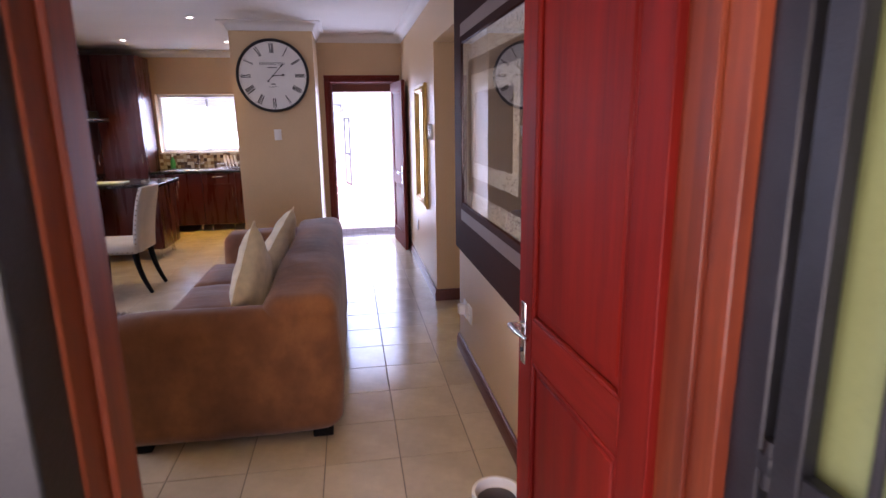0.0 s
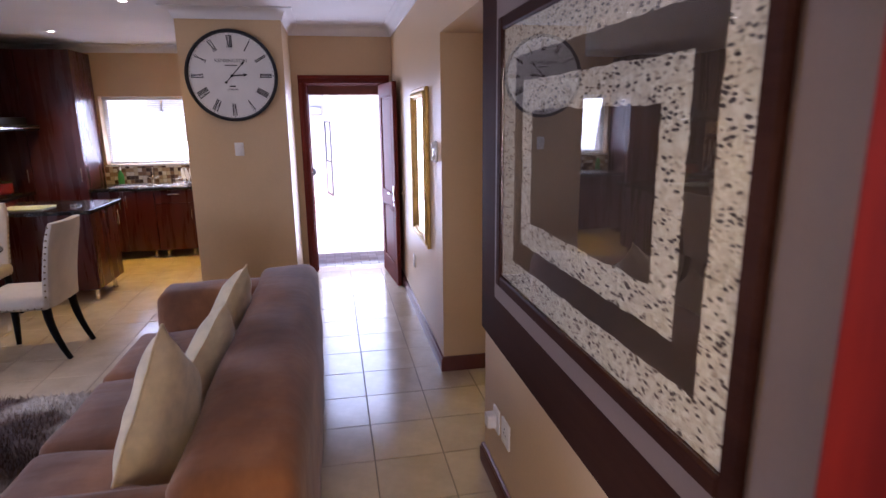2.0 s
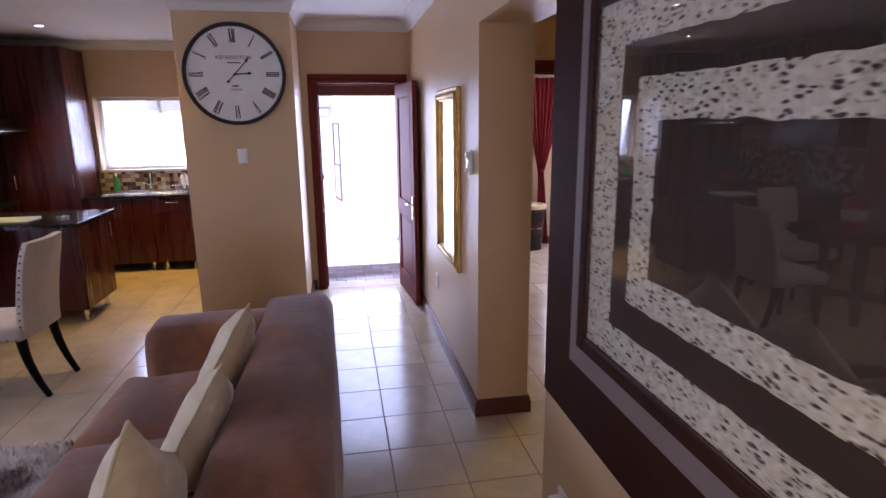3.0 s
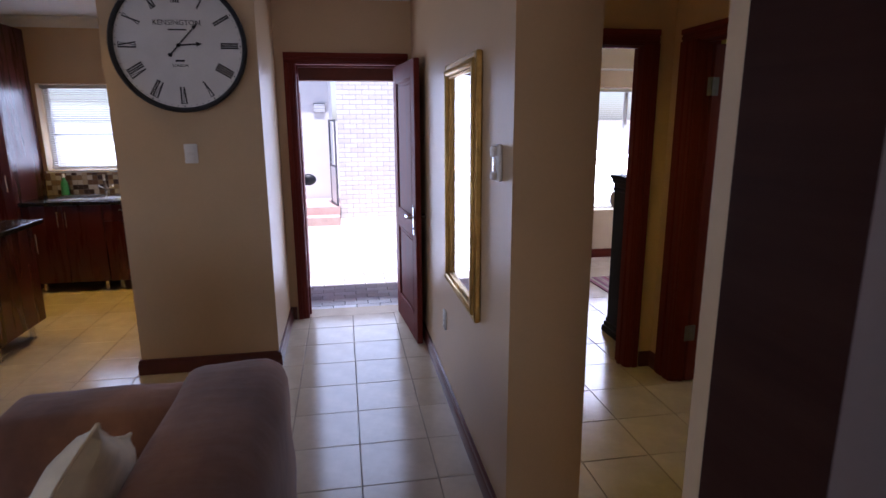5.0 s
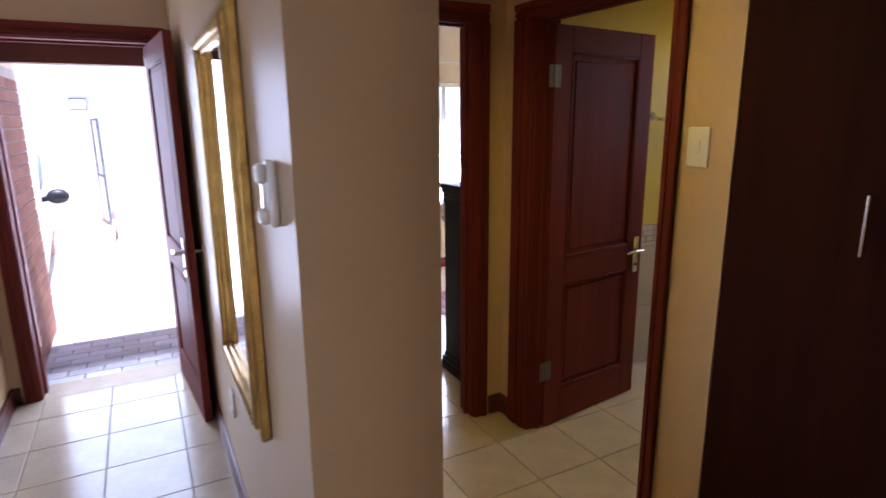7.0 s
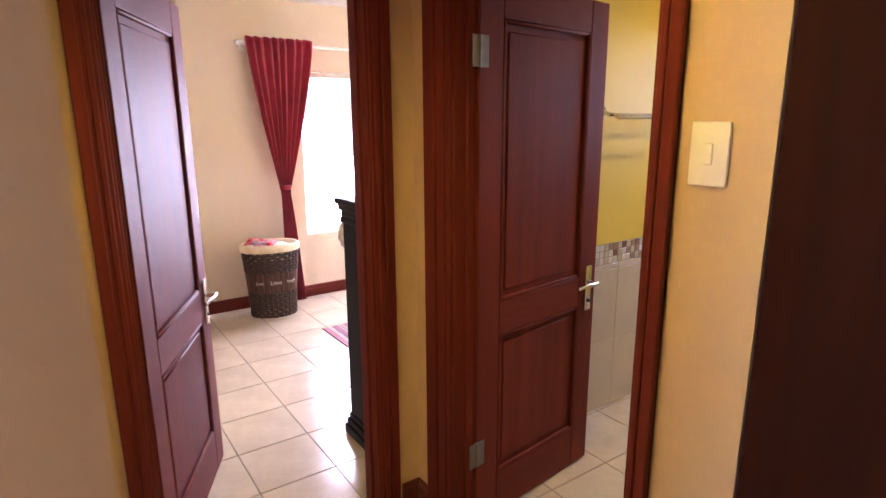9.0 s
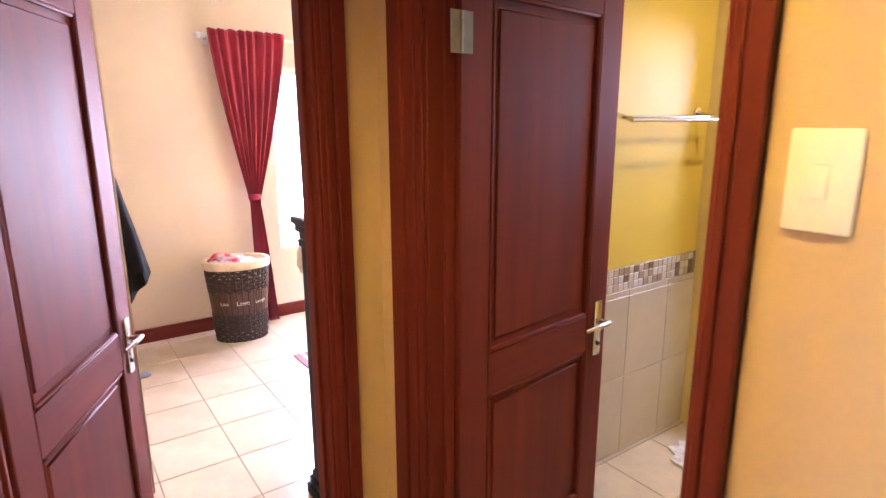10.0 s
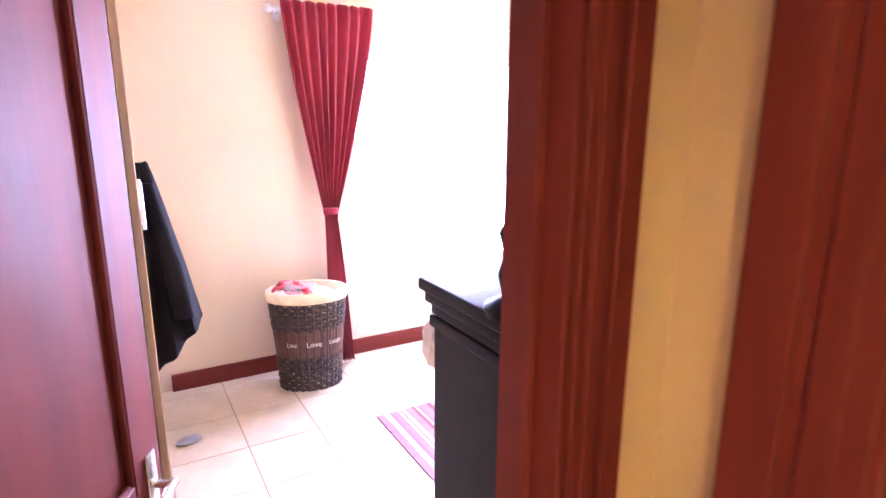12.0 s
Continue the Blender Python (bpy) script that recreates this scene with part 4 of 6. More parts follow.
me.materials.append(M_SHAG)
pile = new("pile", me)
pile.parent = rug
tagged(pile, "", "", "", "stuff")

# ---------------------------------------------------------------- kitchen


def bar_handle(bm, p, q, out, r=0.0055):
    p, q, out = Vector(p), Vector(q), Vector(out)
    rod(bm, p + out, q + out, r, 10)
    d = (q - p) * 0.12
    rod(bm, p + d, p + d + out, r * 0.8, 8)
    rod(bm, q - d, q - d + out, r * 0.8, 8)


def cabinet(name, x0, y0, z0, x1, y1, z1, doors, face, label, category="cabinet", legs=False, drawers=0, hz="top", group="fitted kitchen units"):
    """A cabinet box with doors on one face ('s' to -y, 'e' to +x); handles at the free edge."""
    t = thing(name, pose((x0 + x1) / 2, (y0 + y1) / 2, 0), label, category, group)
    cx, cy = (x0 + x1) / 2, (y0 + y1) / 2
    bm = BM()
    inset = 0.02
    if face == "s":
        box(bm, x0 - cx, y0 + inset - cy, z0, x1 - cx, y1 - cy, z1, 0.002, 1)
    else:
        box(bm, x0 - cx, y0 - cy, z0, x1 - inset - cx, y1 - cy, z1, 0.002, 1)
    part("carcass", bm, M_KITCH, t)
    lo, hi = (x0, x1) if face == "s" else (y0, y1)
    ww = (hi - lo) / doors
    for i in range(doors):
        a, b = lo + i * ww + 0.002, lo + (i + 1) * ww - 0.002
        spans = [(z0 + 0.003, z1 - 0.003)] if not drawers else [(z1 - 0.16, z1 - 0.003), (z0 + 0.003, z1 - 0.164)]
        for za, zb in spans:
            bm = BM()
            if face == "s":
                box(bm, a - cx, y0 - cy, za, b - cx, y0 + 0.0185 - cy, zb, 0.002, 1)
            else:
                box(bm, x1 - 0.0185 - cx, a - cy, za, x1 - cx, b - cy, zb, 0.002, 1)
            d = part("door" if zb - za > 0.2 else "drawer_front", bm, M_KITCH, t)
            bm = BM()
            if zb - za < 0.2:
                c = (a + b) / 2
                p, q = (c - 0.07, (za + zb) / 2 + 0.03), (c + 0.07, (za + zb) / 2 + 0.03)
            else:
                c = b - 0.035 if i % 2 == 0 else a + 0.035
                h0 = zb - 0.20 if hz == "top" else (za + 0.06 if hz == "low" else (za + zb) / 2 - 0.25)
                p, q = (c, h0), (c, h0 + 0.15)
            if face == "s":
                bar_handle(bm, (p[0] - cx, y0 - cy, p[1]), (q[0] - cx, y0 - cy, q[1]), (0, -0.03, 0))
            else:
                bar_handle(bm, (x1 - cx, p[0] - cy, p[1]), (x1 - cx, q[0] - cy, q[1]), (0.03, 0, 0))
            part("handle", bm, M_CHROME, d, "steel bar handle")
    if legs:
        for lx in (x0 + 0.07, x1 - 0.07):
            for ly in (y0 + 0.09, y1 - 0.09):
                bm = BM()
                rod(bm, (lx - cx, ly - cy, 0), (lx - cx, ly - cy, z0), 0.02, 14)
                rod(bm, (lx - cx, ly - cy, 0), (lx - cx, ly - cy, 0.012), 0.026, 14)
                part("leg", bm, M_CHROME, t, "round steel cabinet leg")
    return t


# run under the window
cabinet("base_cabinet", -2.56, 8.62, 0.10, -1.86, 9.195, 0.855, 2, "s", "dark cherry base cabinet under the kitchen sink on steel legs", legs=True)
cabinet("base_cabinet", -1.855, 8.62, 0.10, -1.40, 9.195, 0.855, 1, "s", "dark cherry base cabinet with a drawer on steel legs", legs=True, drawers=1)
cabinet("base_cabinet", -1.395, 8.62, 0.10, -0.93, 9.195, 0.855, 1, "s", "dark cherry base cabinet beside the clock wall", legs=True)
bm = BM()
box(bm, -2.565, 8.595, 0.857, -0.925, 9.196, 0.893, 0.004, 2)
solid("sink_worktop", bm, M_STONE, "black polished worktop under the kitchen window", "worktop", "", m=None)
sink = thing("kitchen_sink", pose(-1.95, 8.88, 0.893), "stainless steel drop-in sink with a drainer", "sink")
bm = BM()
box(bm, -0.45, -0.20, 0.0, 0.45, 0.20, 0.008, 0.003, 1)
part("sink_top", bm, M_CHROME, sink)
bm = BM()
ring_pts = [(-0.40, -0.15), (-0.02, -0.15), (-0.02, 0.15), (-0.40, 0.15)]
for (xa, ya2), (xb, yb2) in zip(ring_pts, ring_pts[1:] + ring_pts[:1]):
    rod(bm, (xa, ya2, 0.009), (xb, yb2, 0.009), 0.006, 8)
part("bowl_rim", bm, M_CHROME, sink)
bm = BM()
# no hollow here: a thin dark sheet paints the bowl's shade
box(bm, -0.394, -0.144, 0.0075, -0.026, 0.144, 0.0088)
part("bowl", bm, M_STEEL, sink, "flat dark sheet painting the shade of the sink bowl")
for k in range(8):
    bm = BM()
    box(bm, 0.06 + 0.04 * k, -0.14, 0.006, 0.075 + 0.04 * k, 0.14, 0.012, 0.002, 1)
    part("drainer_rib", bm, M_CHROME, sink)
tap = thing("kitchen_tap", pose(-1.98, 9.11, 0.893), "chrome swan-neck mixer tap behind the sink", "tap")
bm = BM()
rod(bm, (0, 0, 0), (0, 0, 0.10), 0.016, 14)
rod(bm, (0, 0, 0.10), (0.02, -0.05, 0.20), 0.010, 12)
rod(bm, (0.02, -0.05, 0.20), (0.04, -0.14, 0.21), 0.010, 12)
rod(bm, (0.04, -0.14, 0.21), (0.045, -0.155, 0.16), 0.010, 12)
part("spout", bm, M_CHROME, tap)
for s in (-1, 1):
    bm = BM()
    rod(bm, (0, 0, 0.06), (s * 0.06, 0, 0.085), 0.008, 10)
    bmesh.ops.create_icosphere(bm, subdivisions=2, radius=0.015, matrix=Matrix.Translation((s * 0.065, 0, 0.088)))
    part("tap_handle", bm, M_CHROME, tap)
M_GREENPL = surface("green_plastic", (0.06, 0.36, 0.10), 0.35, var=0.08, bump=0.0)
bot = thing("dish_soap_bottle", pose(-2.36, 9.10, 0.893), "green dish soap bottle beside the sink", "bottle")
bm = BM()
lathe(bm, [(0.034, 0), (0.038, 0.01), (0.038, 0.10), (0.030, 0.14), (0.013, 0.165), (0.013, 0.185)], 20, 1.0, 0.7)
part("body", bm, M_GREENPL, bot)
bm = BM()
lathe(bm, [(0.014, 0.186), (0.014, 0.21), (0.006, 0.225), (0.0, 0.226)], 14)
part("cap", bm, M_WHITEP, bot)
rack = thing("dish_rack", pose(-1.48, 8.93, 0.902), "wire dish rack with white crockery on the drainer", "dish rack")
bm = BM()
for z in (0.01, 0.075):
    for p, q in (((-0.18, -0.13), (0.18, -0.13)), ((0.18, -0.13), (0.18, 0.13)), ((0.18, 0.13), (-0.18, 0.13)), ((-0.18, 0.13), (-0.18, -0.13))):
        rod(bm, (*p, z), (*q, z), 0.003, 6)
for k in range(13):
    x = -0.18 + 0.03 * k
    for y in (-0.13, 0.13):
        rod(bm, (x, y, 0.01), (x, y, 0.075), 0.002, 6)
    rod(bm, (x, -0.13, 0.01), (x, 0.13, 0.01), 0.002, 6)
part("wire_basket", bm, M_CHROME, rack)
for k in range(4):
    bm = BM()
    lathe(bm, [(0.0, 0), (0.05, 0.004), (0.085, 0.014), (0.086, 0.017), (0.05, 0.008), (0.0, 0.005)], 20)
    part("plate", bm, M_WHITEP, rack, "white plate", pose(-0.10 + 0.05 * k, 0, 0.105, 0, 80, 0))

# tall corner unit, left-hand run, hood, peninsula
cabinet("tall_cabinet", -3.14, 8.60, 0.0, -2.575, 9.195, 2.50, 1, "s", "tall glossy dark cherry kitchen cabinet up to the cornice", hz="mid")
cabinet("tall_cabinet", -3.755, 8.60, 0.0, -3.145, 9.195, 2.50, 1, "s", "tall dark cherry corner cabinet", hz="mid")
cabinet("base_cabinet", -3.755, 7.62, 0.10, -3.16, 8.595, 0.855, 2, "e", "dark cherry base cabinet along the kitchen wall")
bm = BM()
box(bm, -3.755, 7.56, 0.857, -3.14, 8.597, 0.893, 0.004, 2)
solid("stove_worktop", bm, M_STONE, "black polished worktop beside the stove", "worktop", "")
cabinet("wall_cabinet", -3.755, 6.72, 1.38, -3.40, 7.68, 2.50, 3, "e", "glossy dark cherry wall cabinets with steel bar handles", hz="low")
cabinet("wall_cabinet", -3.755, 7.685, 1.75, -3.40, 8.58, 2.50, 2, "e", "dark cherry wall cabinet above the cooker hood", hz="low")
hood = thing("cooker_hood", pose(-3.315, 8.13, 1.60), "slim black pull-out cooker hood under the wall cabinet", "cooker hood")
bm = BM()
box(bm, -0.44, -0.43, 0.06, 0.22, 0.43, 0.147, 0.006, 1)
part("body", bm, M_STEEL, hood)
bm = BM()
box(bm, -0.44, -0.44, 0.0, 0.34, 0.44, 0.058, 0.008, 2)
part("visor", bm, M_BLACKW, hood, "black sloping visor")
bm = BM()
box(bm, 0.341, -0.40, 0.02, 0.350, 0.40, 0.038, 0.003, 1)
part("trim_strip", bm, M_CHROME, hood, "bright steel trim strip")
hob = thing("cooker_hob", pose(-3.44, 8.1, 0.893), "black glass cooker hob in the worktop", "hob")
bm = BM()
box(bm, -0.25, -0.29, 0, 0.25, 0.29, 0.010, 0.004, 1)
part("glass_top", bm, M_STONE, hob)
for sx in (-0.12, 0.12):
    for sy in (-0.14, 0.14):
        bm = BM()
        lathe(bm, [(0.085, 0.010), (0.085, 0.016), (0.06, 0.018), (0.0, 0.018)], 24, at=(sx, sy, 0))
        part("hotplate", bm, M_STEEL, hob)
M_POTRED = surface("dark_red_enamel", (0.22, 0.02, 0.02), 0.25, var=0.1, bump=0.0)
pot = thing("cooking_pot", pose(-3.32, 8.24, 0.911), "dark red enamel cooking pot with a lid on the hob", "pot")
bm = BM()
lathe(bm, [(0.10, 0), (0.115, 0.012), (0.118, 0.12), (0.122, 0.124)], 28)
part("body", bm, M_POTRED, pot)
bm = BM()
lathe(bm, [(0.122, 0.126), (0.10, 0.145), (0.03, 0.158), (0.0, 0.158)], 28)
part("lid", bm, M_CHROME, pot, "steel lid")
bm = BM()
lathe(bm, [(0.008, 0.155), (0.008, 0.17), (0.02, 0.175), (0.018, 0.19), (0.0, 0.192)], 14)
part("knob", bm, M_BLACKW, pot)
for s in (-1, 1):
    bm = BM()
    rod(bm, (0.0, s * 0.116, 0.10), (0.0, s * 0.165, 0.11), 0.008, 10)
    part("side_handle", bm, M_BLACKW, pot)

cabinet("peninsula_cabinet", -3.75, 6.80, 0.13, -1.90, 7.44, 0.858, 1, "e", "dark cherry peninsula cabinet with a plain end panel on steel legs", legs=True)
bm = BM()
box(bm, -3.755, 6.74, 0.860, -1.87, 7.56, 0.897, 0.005, 2)
solid("peninsula_worktop", bm, M_STONE, "black polished worktop of the peninsula with a bright edge", "worktop", "")
keys = thing("key_bunch", pose(-2.12, 7.08, 0.897), "small bunch of keys lying on the peninsula worktop", "keys")
bm = BM()
for k in range(5):
    a = k * 1.25
    box(bm, -0.03, -0.004, 0.001 + 0.003 * k, 0.03, 0.004, 0.003 + 0.003 * k)
    bmesh.ops.rotate(bm, verts=bm.verts[-8:], cent=(0, 0, 0), matrix=Matrix.Rotation(a, 3, "Z"))
    rod(bm, (0.034 * math.cos(a), 0.034 * math.sin(a), 0.0), (0.034 * math.cos(a), 0.034 * math.sin(a), 0.02), 0.014, 10)
part("keys", bm, M_CHROME, keys)
M_PAPER = surface("pale_green_board", (0.60, 0.68, 0.60), 0.5, var=0.05, bump=0.0)
mat_ = thing("chopping_board", pose(-2.52, 7.02, 0.897), "pale glass chopping board on the peninsula worktop", "chopping board")
bm = BM()
box(bm, -0.20, -0.14, 0, 0.20, 0.14, 0.012, 0.005, 2)
part("board", bm, M_PAPER, mat_)

# mosaic splashback
MOSAIC = [surface("mosaic_" + n, c, 0.25, var=0.12, bump=0.02) for n, c in (("cream", (0.55, 0.47, 0.34)), ("white", (0.68, 0.64, 0.56)), ("brown", (0.22, 0.135, 0.08)), ("tan", (0.38, 0.27, 0.17)), ("dark", (0.075, 0.045, 0.035)))]


def mosaic(name, m, w, h, size, label, seed, parent_cat="splashback", weights=(4, 3, 3, 2, 2), pieces=True):
    """A sheet of small square tiles standing in local x and z, proud towards -y."""
    t = thing(name, m, label, parent_cat, kind="structure")
    bm = BM()
    box(bm, 0, -0.004, 0, w, -0.0005, h)
    part("grout", bm, M_GROUT, t)
    rng = random.Random(seed)
    nx, nz = int(w / size), int(h / size)
    g = 0.0018 if size > 0.02 else 0.001
    if pieces:
        meshes = []
        for mt in MOSAIC:
            bm = BM()
            box(bm, g, -0.008, g, size - g, -0.0035, size - g, 0.001, 1)
            meshes.append(mesh_of(bm, "mosaic_tile", mt))
        for i in range(nx):
            for j in range(nz):
                ob = new("mosaic_tile", rng.choices(meshes, weights)[0])
                ob.parent, ob.matrix_basis = t, pose(i * size, 0, j * size)
    else:
        bms = [BM() for _ in MOSAIC]
        for i in range(nx):
            for j in range(nz):
                b = rng.choices(bms, weights)[0]
                box(b, i * size + g, -0.008, j * size + g, (i + 1) * size - g, -0.0035, (j + 1) * size - g)
        for b, mt in zip(bms, MOSAIC):
            tagged(part("mosaic_tiles", b, mt, t, smooth=False), kind="stuff")
    return t


mosaic("splashback_window", pose(-2.57, 9.199, 0.895), 1.65, 0.245, 0.049, "brown and cream mosaic tile splashback under the window", 3)
mosaic("splashback_stove", pose(-3.759, 6.72, 0.895, 0, 0, 90), 1.87, 0.52, 0.049, "brown and cream mosaic tile splashback beside the stove", 4, pieces=False)

# recessed downlights
M_BULB, bn, bl, bb = noodle("glowing_lamp_face")
bb.inputs["Emission Color"].default_value = (1.0, 0.86, 0.62, 1)
bb.inputs["Emission Strength"].default_value = 14
for x, y in ((-2.49, 8.05), (-2.43, 6.40), (-1.24, 8.15), (-1.24, 6.30), (-2.0, 2.6), (-2.0, 4.5), (0.30, 1.55), (1.62, 4.95)):
    t = thing("downlight", pose(x, y, H), "small recessed white ceiling downlight, switched on", "downlight", "ceiling downlights")
    bm = BM()
    lathe(bm, [(0.030, -0.002), (0.032, -0.008), (0.044, -0.008), (0.046, -0.001)], 24)
    part("trim_ring", bm, M_WHITEF, t)
    bm = BM()
    lathe(bm, [(0.0, -0.0055), (0.029, -0.0045), (0.030, -0.001)], 20)
    part("lamp_face", bm, M_BULB, t)
# ---------------------------------------------------------------- small hall
cup = thing("built_in_cupboard", pose(2.42, 0, 0), "dark brown built-in hall cupboard with two tall doors", "cupboard")
bm = BM()
box(bm, 0.02, 3.545, 0.0, 0.47, 4.745, 2.41)
part("carcass", bm, M_CUPB, cup)
for a, b, hy in ((3.548, 4.146, 4.09), (4.150, 4.752, 4.345)):
    bm = BM()
    box(bm, -0.006, a, 0.03, 0.018, b, 2.40, 0.002, 1)
    d = part("door", bm, M_CUPB, cup)
    bm = BM()
    bar_handle(bm, (-0.006, hy, 1.255), (-0.006, hy, 1.415), (-0.03, 0, 0), 0.006)
    part("handle", bm, M_CHROME, d, "steel bar handle")

# ---------------------------------------------------------------- bedroom
ward = thing("wardrobe", pose(1.36, 7.0, 0), "tall pale built-in wardrobe along the bedroom wall", "wardrobe")
M_WARD = surface("pale_beige_melamine", (0.55, 0.42, 0.27), 0.45, var=0.06, scale=2, bump=0.03)
bm = BM()
box(bm, 0.0, 0.0, 0.0, 0.452, 2.045, 2.40)
part("carcass", bm, M_WARD, ward)
for i in range(4):
    bm = BM()
    box(bm, 0.453, 0.511 * i + 0.003, 0.06, 0.472, 0.511 * (i + 1) - 0.003, 2.39, 0.002, 1)
    d = part("door", bm, M_WARD, ward)
    hy = 0.511 * (i + 1) - 0.05 if i % 2 == 1 else 0.511 * i + 0.05
    if i == 0:
        continue
    bm = BM()
    bar_handle(bm, (0.472, hy, 1.17), (0.472, hy, 1.35), (0.036, 0, 0), 0.007)
    part("handle", bm, M_CHROME, d, "steel bar handle")

coat = thing("hanging_jacket", pose(1.842, 8.185, 1.385), "black jacket hanging from the wardrobe handle", "jacket")
bm = BM()
n, k = 40, 26
rings = []
for i in range(k + 1):
    f = i / k
    w = 0.065 + 0.155 * f ** 0.9
    d = 0.030 + 0.070 * f
    ringv = []
    for j in range(n):
        a = 2 * math.pi * j / n
        u = (1 + math.cos(a)) / 2
        fold = 1 + 0.30 * math.sin(7 * a + 1.5 * f) * f
        z = 0.02 - (0.90 - 0.22 * u) * f + 0.012 * noise.noise(Vector((a, f * 4, 1)))
        ringv.append(bm.verts.new((0.004 + w * u, d * math.sin(a) * fold + 0.03 * f * u, z)))
    rings.append(ringv)
for a, b in zip(rings, rings[1:]):
    for j in range(n):
        bm.faces.new((a[j], a[(j + 1) % n], b[(j + 1) % n], b[j]))
bm.faces.new(rings[0])
bm.faces.new(rings[-1][::-1])
part("cloth_body", bm, M_BLACKC, coat)
bm = BM()
rings = []
for i in range(13):
    f = i / 12
    c = Vector((0.060 + 0.085 * f, -0.045 - 0.055 * f, -0.06 - 0.56 * f))
    r = 0.020 + 0.022 * f
    rings.append([bm.verts.new(c + Vector((r * math.cos(q) * (1 + 0.12 * math.sin(3 * q + 5 * f)), 0.8 * r * math.sin(q), 0.0))) for q in [2 * math.pi * j / 14 for j in range(14)]])
for a, b in zip(rings, rings[1:]):
    for j in range(14):
        bm.faces.new((a[j], a[(j + 1) % 14], b[(j + 1) % 14], b[j]))
bm.faces.new(rings[0])
bm.faces.new(rings[-1][::-1])
part("sleeve", bm, M_BLACKC, coat)

# curtain on a white rod
rodt = thing("curtain_rod", pose(2.62, 8.96, 2.165), "white curtain rod above the bedroom window", "curtain rod")
bm = BM()
rod(bm, (0, 0, 0), (2.55, 0, 0), 0.012, 14)
part("pole", bm, M_WHITEF, rodt)
for x in (0.0, 2.55):
    bm = BM()
    bmesh.ops.create_uvsphere(bm, u_segments=16, v_segments=10, radius=0.022, matrix=Matrix.Translation((x, 0, 0)))
    part("finial", bm, M_WHITEF, rodt)
for x in (0.06, 1.28, 2.49):
    bm = BM()
    box(bm, x - 0.008, -0.006, -0.02, x + 0.008, 0.088, -0.011)
    box(bm, x - 0.02, 0.082, -0.05, x + 0.02, 0.0895, 0.03, 0.003, 1)
    part("bracket", bm, M_WHITEF, rodt)


def curtain(m, label, flip=1):
    """Pleated cloth gathered at a tie-back two fifths of the way down."""
    t = thing("curtain", m, label, "curtain", "bedroom curtains")
    nu, nv = 90, 60
    bm = BM()
    rows = []
    for j in range(nv + 1):
        f = j / nv
        z = 0.045 - 2.185 * f
        if f < 0.56:
            g = f / 0.56
            s = 1 - g ** 1.35
            left, right = 0.0 + 0.205 * g ** 1.25, 0.54 - 0.265 * g ** 1.3
        else:
            g = (f - 0.56) / 0.44
            s = g ** 0.6 * 0.35
            left, right = 0.205 + 0.0 * g, 0.275 + 0.085 * g ** 0.8
        row = []
        for i in range(nu + 1):
            u = i / nu
            ph = (u + 0.07 * noise.noise(Vector((u * 4.3, 3 + 0.5 * f, 1)))) * 2 * math.pi * 8
            amp = 0.022 * (0.45 + 0.55 * s) + 0.006
            y = amp * (0.75 + 0.5 * noise.noise(Vector((u * 7, f * 1.5, 5)))) * math.sin(ph + 0.6 * math.sin(3 * u + 2 * f)) + 0.006 * noise.noise(Vector((u * 9, f * 5, 2)))
            if f < 0.03:
                y += 0.006 * math.sin(ph * 3)
            row.append(bm.verts.new((flip * (left + (right - left) * u), y, z + 0.008 * math.sin(ph) * (f < 0.02))))
        rows.append(row)
    for a, b in zip(rows, rows[1:]):
        for i in range(nu):
            bm.faces.new((a[i], a[i + 1], b[i + 1], b[i]))
    c = part("cloth_drop", bm, M_RED, t)
    md = c.modifiers.new("thickness", "SOLIDIFY")
    md.thickness = 0.003
    bm = BM()
    lathe(bm, [(0.044, -0.02), (0.050, 0.0), (0.044, 0.02)], 20, 1.0, 0.8, at=(flip * 0.24, 0, -1.14))
    part("tie_back", bm, M_RED, t)
    return t


curtain(pose(2.675, 8.912, 2.165), "wine red gathered curtain tied back beside the window")
curtain(pose(5.12, 8.912, 2.165), "wine red gathered curtain tied back at the window", -1)

# laundry basket
M_WICKER = surface("dark_brown_wicker", (0.036, 0.018, 0.015), 0.33, var=0.3, scale=30, bump=0.2, fine=120)
M_WICKER2 = surface("brown_wicker_band", (0.10, 0.042, 0.026), 0.40, var=0.3, scale=25, bump=0.2, fine=120)
basket = thing("laundry_basket", pose(2.70, 8.765, 0, 0, 0, -14) @ Matrix.Diagonal((0.94, 0.94, 0.95, 1)), "oval dark wicker laundry basket with a white liner, full of clothes", "laundry basket")


def basket_r(z):
    return 0.178 + 0.045 * (z / 0.60) ** 1.2


bm = BM()
NS = 72
for k in range(24):
    z = 0.012 + k * 0.0245
    if 0.225 < z < 0.395:
        continue
    prev = None
    first = None
    for j in range(NS):
        a = 2 * math.pi * j / NS
        r = basket_r(z) + 0.006 * (1 if (j // 2 + k) % 2 else -1)
        q = [bm.verts.new(((r + o) * math.cos(a) * 1.05, (r + o) * math.sin(a) * 0.72, z + u)) for o, u in ((0.007, 0.0), (0.0, 0.011), (-0.007, 0.0), (0.0, -0.011))]
        if prev:
            for i in range(4):
                bm.faces.new((prev[i], prev[(i + 1) % 4], q[(i + 1) % 4], q[i]))
        first = first or q
        prev = q
    for i in range(4):
        bm.faces.new((prev[i], prev[(i + 1) % 4], first[(i + 1) % 4], first[i]))
tagged(part("woven_strands", bm, M_WICKER, basket, "glossy dark woven strands"), kind="stuff")
